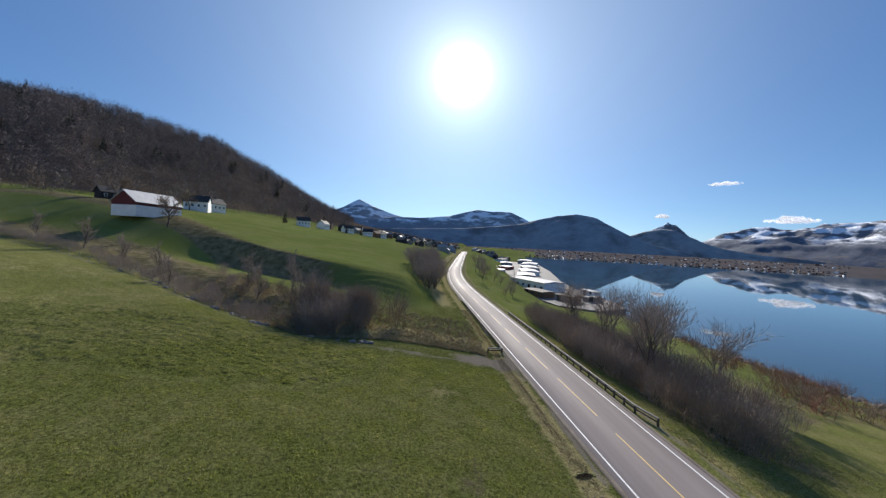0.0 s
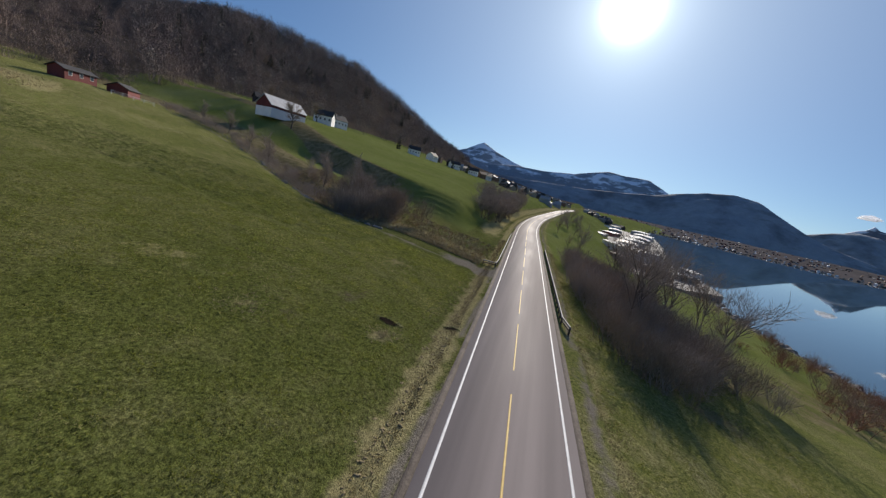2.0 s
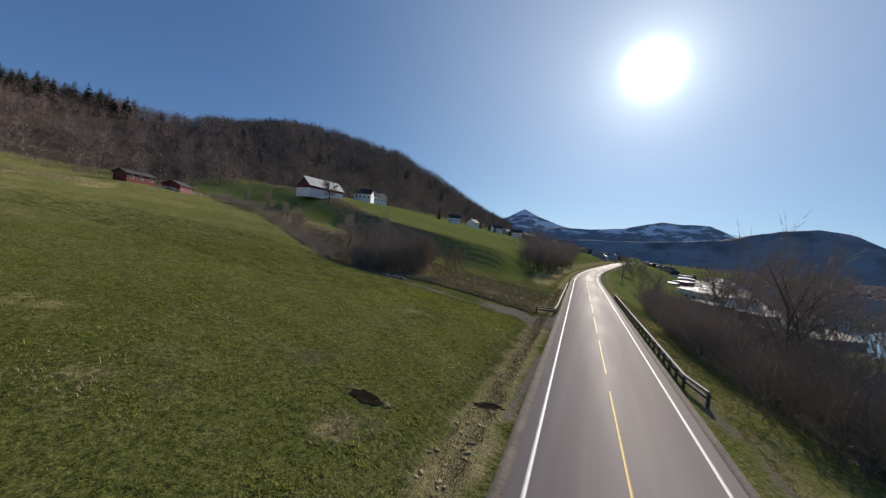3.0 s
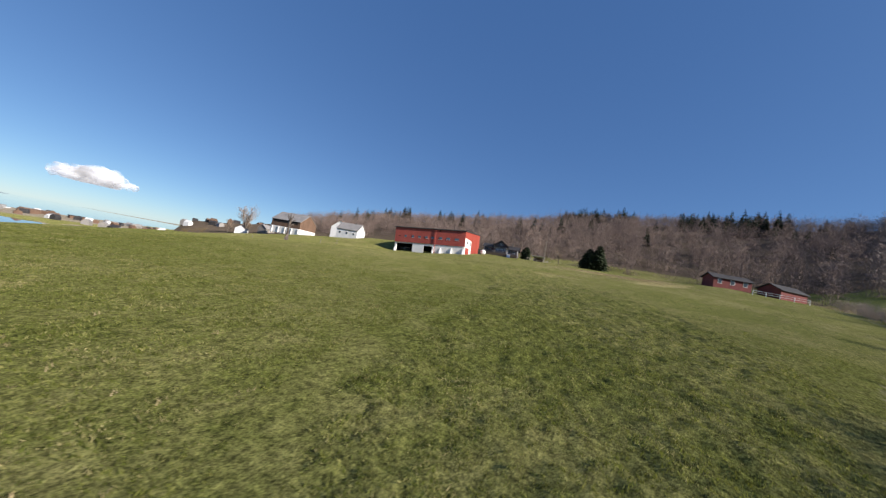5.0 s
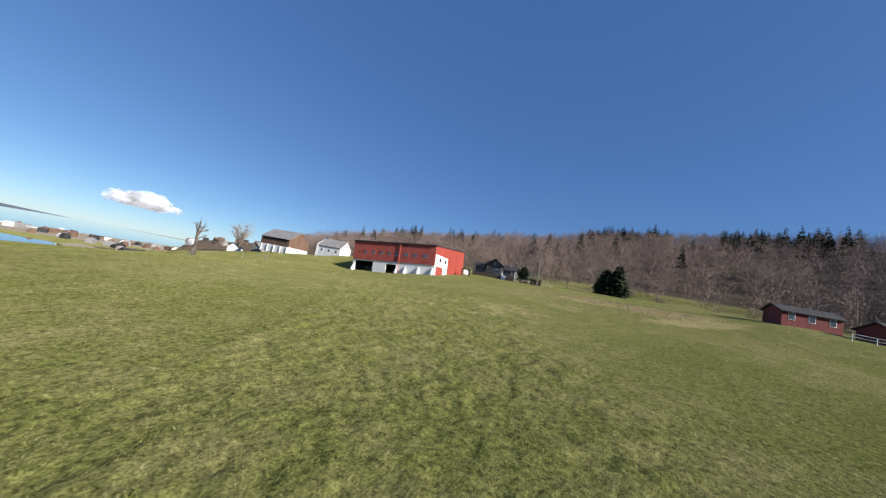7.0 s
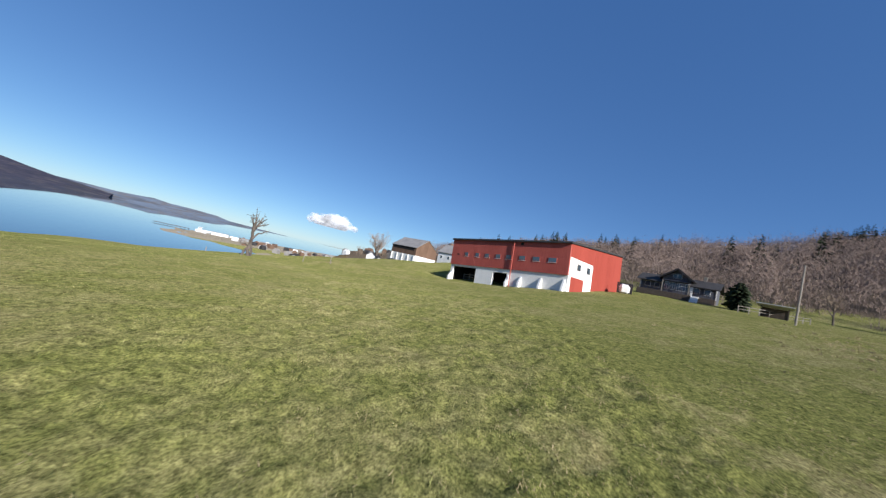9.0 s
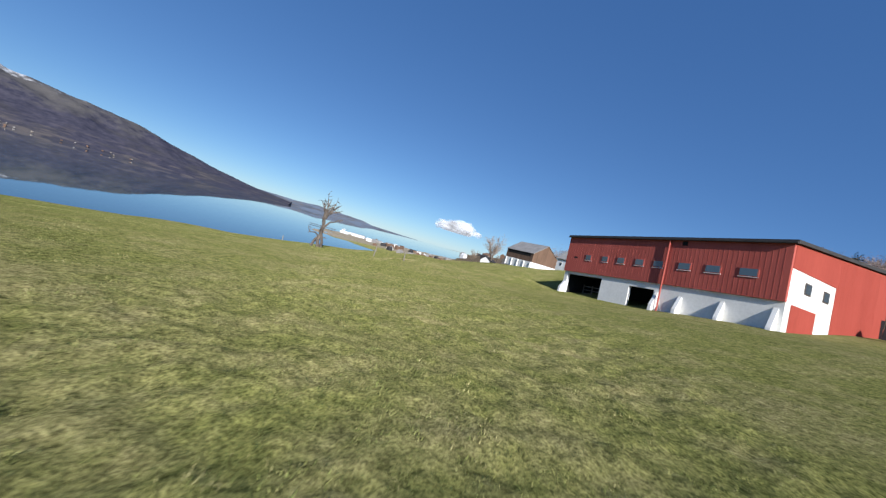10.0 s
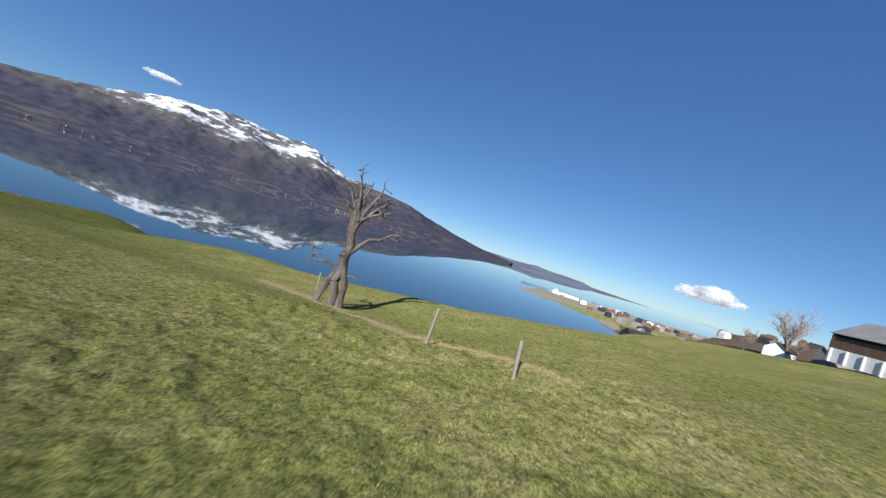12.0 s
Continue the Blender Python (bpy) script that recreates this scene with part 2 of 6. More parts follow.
# near-black that puts the shade inside openings into the surface colour
INSIDE_SHADE = worn("painted_interior_shade", (0.01, 0.01, 0.01), (0.025, 0.023, 0.022), 3, 0.5, 0.95, 0)
BARK = worn("grey_brown_bark", (0.06, 0.048, 0.038), (0.17, 0.14, 0.115), 10, 1.0, 0.95, 0.4, 0.02)
TWIG = worn("brown_twigs", (0.15, 0.112, 0.083), (0.36, 0.275, 0.2), 4, 0.05, 0.95, 0)
TWIG_GREY = worn("grey_twigs", (0.2, 0.16, 0.13), (0.44, 0.355, 0.29), 4, 0.05, 0.95, 0)
TWIG_RED = worn("reddish_twigs", (0.150, 0.068, 0.045), (0.330, 0.165, 0.105), 4, 0.05, 0.95, 0)
HILL_TWIG = worn("hillside_twigs", (0.19, 0.141, 0.118), (0.29, 0.218, 0.183), 4, 0.05, 0.95, 0)
HILL_TWIG_GREY = worn("grey_hillside_twigs", (0.13, 0.112, 0.098), (0.235, 0.205, 0.18), 4, 0.05, 0.95, 0)
HILL_TWIG_DARK = worn("dark_hillside_twigs", (0.14, 0.104, 0.089), (0.225, 0.168, 0.143), 4, 0.05, 0.95, 0)
NEEDLES = worn("dark_needles", (0.008, 0.016, 0.007), (0.03, 0.045, 0.018), 6, 0.1, 0.9, 0)
GLASS = shader("window_glass", 0.08, 0, 0.6)[0]
GLASS.node_tree.nodes["Principled BSDF"].inputs["Base Color"].default_value = (0.05, 0.07, 0.09, 1)
STONE = worn("shore_rock", (0.07, 0.066, 0.06), (0.24, 0.225, 0.2), 3, 0.4, 0.95, 0.6, 0.06)


def cloud_material():
    """Light passes through a small cloud: half scattered back, half let through, thinning at its ragged rim. A faint
    glow is added.
    """
    m, n, l, b = shader("cloud_white", 1.0, 0, 0.0)
    out = n["Material Output"]
    front, through_it, mix = n.new("ShaderNodeBsdfDiffuse"), n.new("ShaderNodeBsdfTranslucent"), n.new("ShaderNodeMixShader")
    for k in (front, through_it):
        k.inputs["Color"].default_value = (0.95, 0.95, 0.96, 1)
    l.new(front.outputs[0], mix.inputs[1])
    l.new(through_it.outputs[0], mix.inputs[2])
    clear, thin = n.new("ShaderNodeBsdfTransparent"), n.new("ShaderNodeMixShader")
    wisps = noise_node(n, l, 0.007, 3, 0.5, (0.6, 1, 1.6))
    l.new(ramp(n, l, wisps, ((0.36, (0.06, 0.06, 0.06)), (0.66, (0.42, 0.42, 0.42)))), thin.inputs[0])
    l.new(clear.outputs[0], thin.inputs[1])
    l.new(mix.outputs[0], thin.inputs[2])
    # far sky backdrop: emission added to whiten the cloud beyond the light it gets
    glow, both = n.new("ShaderNodeEmission"), n.new("ShaderNodeAddShader")
    glow.inputs["Color"].default_value, glow.inputs["Strength"].default_value = (0.9, 0.93, 1.0, 1), 0.15
    l.new(mix.outputs[0], both.inputs[0])
    l.new(glow.outputs[0], both.inputs[1])
    l.new(both.outputs[0], thin.inputs[2])
    l.new(thin.outputs[0], out.inputs["Surface"])
    return m


CLOUD = cloud_material()


def blade_material(name, low, mid, high, hollow=0.6, dry=0.57, thin=0.0):
    m, n, l, b = shader(name, 0.85, 0, 0.05)
    b.inputs["Diffuse Roughness"].default_value = 0.45
    geo = n.new("ShaderNodeNewGeometry")
    broad = noise_node(n, l, 0.5, 4, 0.65)
    one = geo.outputs["Random Per Island"]
    green = ramp(n, l, one, ((0.0, low), (0.55, mid), (1.0, high)))
    straw = ramp(n, l, one, ((0.0, (0.2, 0.17, 0.07)), (1.0, (0.46, 0.4, 0.21))))
    pick = ramp(n, l, calc(n, l, "ADD", calc(n, l, "MULTIPLY", broad, 0.75), calc(n, l, "MULTIPLY", one, 0.25)), ((dry, (0, 0, 0)), (dry + 0.17, (1, 1, 1))))
    hsv = n.new("ShaderNodeHueSaturation")
    # shaded gaps between clumps, painted into the blade colour; lower hollow is darker
    clump_shade = ramp(n, l, noise_node(n, l, 2.4, 4, 0.6), ((0.36, (hollow,) * 3), (0.62, (1.96 - hollow,) * 3)))
    l.new(clump_shade, hsv.inputs["Value"])
    l.new(blend(n, l, pick, green, straw), hsv.inputs["Color"])
    l.new(hsv.outputs[0], b.inputs["Base Color"])
    if thin:
        # light that passes through the blade
        leaf, mix = n.new("ShaderNodeBsdfTranslucent"), n.new("ShaderNodeMixShader")
        l.new(blend(n, l, 0.35, hsv.outputs[0], (0.32, 0.34, 0.05)), leaf.inputs["Color"])
        mix.inputs[0].default_value = thin
        l.new(b.outputs[0], mix.inputs[1])
        l.new(leaf.outputs[0], mix.inputs[2])
        l.new(mix.outputs[0], n["Material Output"].inputs["Surface"])
    return m


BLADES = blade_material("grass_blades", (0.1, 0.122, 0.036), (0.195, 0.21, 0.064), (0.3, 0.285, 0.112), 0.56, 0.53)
# greener blades with the dark of backlit grass put into their colour
LUSH_BACKLIT = blade_material("lush_backlit_blades", (0.066, 0.084, 0.019), (0.152, 0.173, 0.037), (0.28, 0.268, 0.092), 0.54, 0.55, thin=0.42)
CONCRETE = worn("quay_concrete", (0.13, 0.122, 0.115), (0.23, 0.215, 0.2), 2, 0.1, 0.9, 0.1, 0.01)

# ---- small builders ----


def mesh_object(name, verts, faces, material, parent=None, smooth=False):
    me = bpy.data.meshes.new(name)
    verts = np.asarray(verts, np.float32)
    faces = np.asarray(faces, np.int32)
    me.vertices.add(len(verts))
    me.vertices.foreach_set("co", verts.ravel())
    k = faces.shape[1]
    me.loops.add(faces.size)
    me.loops.foreach_set("vertex_index", faces.ravel())
    me.polygons.add(len(faces))
    me.polygons.foreach_set("loop_start", np.arange(0, faces.size, k, dtype=np.int32))
    if smooth:
        me.polygons.foreach_set("use_smooth", np.ones(len(faces), bool))
    me.update(calc_edges=True)
    me.materials.append(material)
    ob = new(name, me)
    ob.parent = parent
    return ob


def part(name, bm, material, parent=None, label=""):
    me = bpy.data.meshes.new(name)
    bmesh.ops.recalc_face_normals(bm, faces=bm.faces[:])
    bm.to_mesh(me)
    bm.free()
    me.materials.append(material)
    ob = new(name, me)
    ob.parent = parent
    return tagged(ob, label)


def box(bm, x0, y0, z0, x1, y1, z1, turn=None, bevel=0.0):
    made = bmesh.ops.create_cube(bm, size=1.0)["verts"]
    for v in made:
        v.co = Vector(((x0 + x1) / 2 + v.co.x * (x1 - x0), (y0 + y1) / 2 + v.co.y * (y1 - y0), (z0 + z1) / 2 + v.co.z * (z1 - z0)))
    if bevel:
        edges = list({e for v in made for e in v.link_edges})
        made = bmesh.ops.bevel(bm, geom=edges, offset=bevel, segments=1, affect="EDGES")["verts"]
    if turn:
        bmesh.ops.transform(bm, matrix=turn, verts=made)
    return made


def boxed(name, material, parent, dims, label="", bevel=0.0, turn=None):
    bm = bmesh.new()
    box(bm, *dims, turn=turn, bevel=bevel)
    return part(name, bm, material, parent, label)


def prism(bm, outline, y0, y1):
    """Extrudes an outline of (x, z) from y0 to y1."""
    a = [bm.verts.new((x, y0, z)) for x, z in outline]
    b = [bm.verts.new((x, y1, z)) for x, z in outline]
    bm.faces.new(a)
    bm.faces.new(b[::-1])
    for i in range(len(a)):
        j = (i + 1) % len(a)
        bm.faces.new((a[j], a[i], b[i], b[j]))


def empty(name, x, y, z, turn=0.0):
    ob = new(name)
    ob.matrix_basis = pose(x, y, z, 0, 0, turn)
    return ob


def sticks(segments, sides=3):
    """Tapered sticks, rows of (start, end, radius, radius), as one set of vertices and faces."""
    s = np.asarray(segments, float)
    a, b, ra, rb = s[:, :3], s[:, 3:6], s[:, 6], s[:, 7]
    d = b - a
    d /= np.linalg.norm(d, axis=1, keepdims=True) + 1e-9
    side = np.cross(d, np.where(np.abs(d[:, 2:3]) > 0.9, [[1.0, 0, 0]], [[0, 0, 1.0]]))
    side /= np.linalg.norm(side, axis=1, keepdims=True) + 1e-9
    up = np.cross(d, side)
    ang = np.arange(sides) * 2 * np.pi / sides
    ring = side[:, None] * np.cos(ang)[None, :, None] + up[:, None] * np.sin(ang)[None, :, None]
    verts = np.concatenate([a[:, None] + ring * ra[:, None, None], b[:, None] + ring * rb[:, None, None]], 1)
    base = np.arange(len(s))[:, None, None] * 2 * sides
    i = np.arange(sides)
    quad = np.stack([i, (i + 1) % sides, (i + 1) % sides + sides, i + sides], 1)[None]
    return verts.reshape(-1, 3), (base + quad).reshape(-1, 4)


def mixed_sticks(thick, fine, sides=5):
    """Round sticks for the stout limbs, slim tapering slivers for the twigs, as triangles."""
    v, q = sticks(thick, sides)
    f = np.concatenate([q[:, (0, 1, 2)], q[:, (0, 2, 3)]])
    if len(fine):
        w, t = slivers(fine)
        f = np.concatenate([f, t + len(v)])
        v = np.concatenate([v, w])
    return v, f


def slivers(segments):
    s = np.asarray(segments, float)
    a, b, r = s[:, :3], s[:, 3:6], s[:, 6]
    d = b - a
    k = np.arange(len(s))
    n = np.stack([np.sin(k * 2.4), np.cos(k * 2.4), np.sin(k * 1.7)], 1)
    side = np.cross(d, n)
    side *= (r * 1.5 / (np.linalg.norm(side, axis=1) + 1e-9))[:, None]
    v = np.stack([a - side, a + side, b], 1).reshape(-1, 3)
    return v, np.arange(len(v)).reshape(-1, 3)

# ---- the lie of the land ----
WATER_Z = -12.0


def smooth(a, b, v):
    t = np.clip((v - a) / (b - a), 0, 1)
    return t * t * (3 - 2 * t)


def road_x(y):
    """The road's centre line: straight, a little to the left, then a bend to the right."""
    y = np.asarray(y, float)
    bend = np.clip(y - 85, 0, 110)
    return 0.1 - 0.045 * y - 0.0016 * np.minimum(y + 20, 0) ** 2 + 0.00075 * bend ** 2 + 0.165 * np.maximum(y - 195, 0)


def road_z(y):
    return 3.0 * smooth(120, 330, np.asarray(y, float)) - 8.5 * smooth(34, 125, -np.asarray(y, float))


BROOK = ((-160, -128, -97, -68, -46, -35, -25, -5, 5), (72, 66, 60, 46, 32, 27, 26, 25, 25))
BANK = ((-160, -120, -100, -80, -60, -45, -30, -14, -5), (132, 114, 106, 92, 80, 76, 76, 66, 60))
RIDGE_AZ = (-180, -165, -150, -140, -130, -120, -110, -100, -92, -80, -70, -62, -54, -49, -43, -38, -32, -27, -22, -17, -12, 0, 180)
RIDGE_EL = (0, 0, 0, 1.7, 4.2, 6.6, 7.9, 9.2, 10.5, 11.6, 11.3, 11.5, 13.5, 14.3, 14.1, 13.7, 12.7, 10.3, 7.7, 5.0, 2.8, 0.5, 0)
THICKET = ((8, 9.1, 10.6, 13, 17, 22.6, 31, 46), (26, 14.6, 8.5, 7, 11.5, 16.8, 19, 26))
SHORE = ((-4600, -1100, -700, -580, -430, -350, -260, -210, -185, -150, -125, -110, -100, -85, -60, 0, 60, 100, 135, 160, 210, 300, 500, 860, 1000, 2000), (-2600, -700, -260, -70, -62, -150, -170, -140, -114, -96, -75, -62, -48, -24, 62, 78, 72, 68, 74, 84, 92, 95, 140, 250, 500, 2600))


def ripple(x, y):
    return (np.sin(x * 0.11 + 1.3 * np.sin(y * 0.07)) * np.sin(y * 0.09 + 0.8 * np.sin(x * 0.05))
            + 0.5 * np.sin(x * 0.31 + y * 0.17) * np.sin(y * 0.27 - x * 0.12))


def ground(x, y):
    x, y = np.asarray(x, float), np.asarray(y, float)
    u, rz = x - road_x(y), road_z(y)
    away = np.maximum(-u - 4.6, 0)
    # the long pasture above the road
    field = rz * np.exp(-away / 60) + 0.112 * np.minimum(away, 112) + 0.088 * np.clip(away - 112, 0, 150)
    field = np.where(away > 0, field - 0.35 * np.exp(-((away - 1.6) / 1.0) ** 2), field)
    east = smooth(-150, -95, x)
    field = field - (0.23 * np.clip(-52 - y, 0, 90)) * east * smooth(0, 40, away) - 0.07 * np.clip(-75 - y, 0, 220) * (1 - east) + 1.2 * np.exp(-((x + 138) / 22) ** 2 - ((y - 48) / 16) ** 2)
    field = field - 2.6 * np.exp(-((x + 112) / 20) ** 2 - ((y + 44) / 17) ** 2) - 0.8 * np.exp(-((x + 123) / 13) ** 2 - ((y + 32) / 17) ** 2) - 1.3 * np.exp(-((x + 98) / 15) ** 2 - ((y + 21) / 17) ** 2)
    field = field - 1.6 * smooth(-109, -93, x) * smooth(18, 54, -y) * smooth(8, 30, away)
    field = field + (2.2 + 1.2 * smooth(-106, -96, x)) * np.exp(-((y + 73) / 10) ** 2) * smooth(-118, -104, x) * (1 - smooth(-74, -52, x))
    field = field + 0.12 * np.clip(-50 - y, 0, 32) * smooth(-76, -60, x) * (1 - smooth(-30, -8, x))
    field = field - 2.2 * np.exp(-((x + 126) / 6) ** 2 - ((y + 57) / 9) ** 2) - 2.3 * np.exp(-((x + 132) / 9) ** 2 - ((y + 66) / 9) ** 2) - 0.9 * np.exp(-((x + 143) / 17) ** 2 - ((y + 87) / 13) ** 2) + 0.7 * np.exp(-((x + 117.8) / 3.0) ** 2) * smooth(-70, -60, y) * (1 - smooth(-50, -45, y))
    field = field + 0.5 * np.exp(-((x + 136) / 14) ** 2 - ((y + 1) / 12) ** 2)
    field = np.maximum(field, -9)
    # the upper meadow past the brook
    meadow = 1.66 - 0.1476 * x + 0.0142 * y
    meadow = np.minimum(meadow, 26 + 0.02 * y) * smooth(3.0, 16.0, away) + rz * (1 - smooth(3.0, 16.0, away))
    meadow = meadow + 2.3 * smooth(80, 100, y) * (1 - smooth(180, 260, y)) * np.exp(-((x + 122) / 34) ** 2)
    yb, yt = np.interp(x, *BROOK), np.interp(x, *BANK)
    width = np.interp(x, (-130, -92, -70, -40, -31, -5), (46, 30, 9, 8, 17, 18))
    over = smooth(0.0, 1.0, (y - yt + width) / width)
    z = field * (1 - over) + np.maximum(meadow, rz) * over
    gully = np.exp(-((y - yb - 6) / 5.5) ** 2) * smooth(14, 30, away) * smooth(-100, -70, x)
    z = z - 2.0 * gully
    z = z + 0.16 * ripple(x, y) * smooth(6, 25, away)
    # cattle paths along the green bank
    z = z + 0.7 * over * (1 - over) * np.sin((y - yt) * 2.3 + 0.8 * np.sin(x * 0.31)) * smooth(10, 16, away) * (x > -50)
    # below the road, down to the fjord
    shore = np.interp(y, *SHORE)
    t = np.clip((u - 4.8) / np.maximum(shore - road_x(y) - 4.8, 10), 0, 1.6)
    flat = smooth(95, 150, y)
    drop = (rz - WATER_Z + 0.3) * np.where(t < 1, t ** 0.85 * (1 - flat) + smooth(0.05, 0.6, t) * 0.86 * flat + flat * 0.14 * t, 1 + (t - 1) * 0.8)
    z = np.where(u > 4.8, rz - drop + 0.22 * ripple(x * 1.7, y * 1.7) * smooth(8, 20, u) * (t < 0.97), z)
    z = np.where(np.abs(u) <= 4.8, rz - 0.02, z)
    # the fjord reaches round below the pasture
    sea = smooth(-6, 16, x - shore) * smooth(68, 92, -y)
    z = z * (1 - sea) - 15.0 * sea
    # the wooded hill behind the farms
    dx, dy = x + 10, y
    r, az = np.hypot(dx, dy), np.degrees(np.arctan2(dx, dy))
    el = np.interp(az, RIDGE_AZ, RIDGE_EL)
    r1 = np.interp(az, (-180, -130, -60, -35, -12, 0, 180), (460, 430, 430, 560, 900, 1200, 1200))
    r0 = np.interp(az, (-180, -130, -95, -62, -54, -46, -30, -12, 0), (300, 230, 186, 200, 232, 240, 330, 520, 800))
    top = r1 * np.tan(np.radians(el)) + 6
    rise = smooth(0, 1, (r - r0) / (r1 - r0)) * 0.45 + 0.55 * np.clip((r - r0) / (r1 - r0), 0, 1)
    hill = np.where(el > 0.4, np.maximum(top - z, 0) * rise, 0.0)
    hill = hill * np.where(r > r1, np.maximum(0.35, 1 - (r - r1) / 1500), 1) * (u < -20)
    z = z + hill * (1 + 0.035 * ripple(x * 0.35, y * 0.35) * (r < r1))
    return z


def lush_part(x, y):
    """Where the grass is thick and green, towards the road, and coloured darker as if backlit."""
    return smooth(-92, -30, x) * (road_x(y) - x > 2.6)


def straw_part(x, y):
    """Bleached patches of last year's grass high on the pasture."""
    return np.maximum.reduce([
        0.5 * np.exp(-((x + 86) / 11) ** 2 - ((y - 10) / 9) ** 2), 0.43 * np.exp(-((x + 100) / 9) ** 2 - ((y - 14) / 10) ** 2),
        0.85 * np.exp(-((x + 118) / 9) ** 2 - ((y - 15) / 8) ** 2), 0.9 * np.exp(-((x + 124) / 15) ** 2 - ((y - 27) / 11) ** 2),
        0.85 * np.exp(-((0.82 * (x + 112) - 0.57 * (y - 31)) / 17) ** 2 - ((0.57 * (x + 112) + 0.82 * (y - 31)) / 3.6) ** 2),
        0.5 * np.exp(-((x + 95) / 8) ** 2 - ((y + 15.5 + 0.7 * (x + 95)) / 1.1) ** 2), 0.46 * np.exp(-((x + 90) / 7) ** 2 - ((y + 21 + 0.8 * (x + 90)) / 0.9) ** 2),
        0.8 * np.exp(-((y + 57.5 + 0.45 * (x + 88.7)) / 0.8) ** 2) * smooth(-104, -100, x) * (1 - smooth(-82, -76, x))])


def value_noise(x, y, cell, seed):
    """Smooth random relief between -1 and 1 on a lattice of the given cell."""
    x, y = np.asarray(x, float) / cell, np.asarray(y, float) / cell
    i, j = np.floor(x).astype(np.int64), np.floor(y).astype(np.int64)
    u, v = x - i, y - j
    u, v = u * u * (3 - 2 * u), v * v * (3 - 2 * v)

    def corner(a, b):
        h = np.sin(a * 127.1 + b * 311.7 + seed * 74.7) * 43758.5453
        return h - np.floor(h)
    low = corner(i, j) * (1 - u) + corner(i + 1, j) * u
    high = corner(i, j + 1) * (1 - u) + corner(i + 1, j + 1) * u
    return 2 * (low * (1 - v) + high * v) - 1


SWATH = np.array(((-31, 19), (-45, 18), (-60, 15), (-75, 6), (-87, -5), (-95, -18), (-98, -32), (-97, -50)), float)


def sward(x, y):
    """Height of the tussocky sward over the plain ground."""
    lump = 0.5 * value_noise(x, y, 0.62, 1) + 0.75 * value_noise(x + 0.4 * y, y - 0.4 * x, 0.36, 2) + 0.35 * value_noise(x, y, 1.7, 3)
    p = np.stack([np.asarray(x, float).ravel(), np.asarray(y, float).ravel()], 1)
    near = np.full(len(p), 1e9)
    for a, b in zip(SWATH, SWATH[1:]):
        t = np.clip(((p - a) @ (b - a)) / ((b - a) @ (b - a)), 0, 1)
        near = np.minimum(near, np.hypot(*(p - a - t[:, None] * (b - a)).T))
    fade = 1 - smooth(7.5, 10.0, near).reshape(np.shape(x))
    return fade * (0.07 + 0.11 * lump) - 0.1 * (1 - fade), fade


def turf_z(x, y):
    lift, fade = sward(x, y)
    return ground(x, y) + np.where(fade > 0, lift, 0)


def axis(lo, hi, fine_lo, fine_hi, step, grow):
    out, s, v = [], step, fine_hi
    out = list(np.arange(fine_lo, fine_hi, step))
    while v < hi:
        out.append(v)
        s *= grow
        v += s
    out.append(hi)
    s, v = step, fine_lo
    while v > lo:
        s *= grow
        v -= s
        out.append(max(v, lo))
    return np.array(sorted(set(out)))


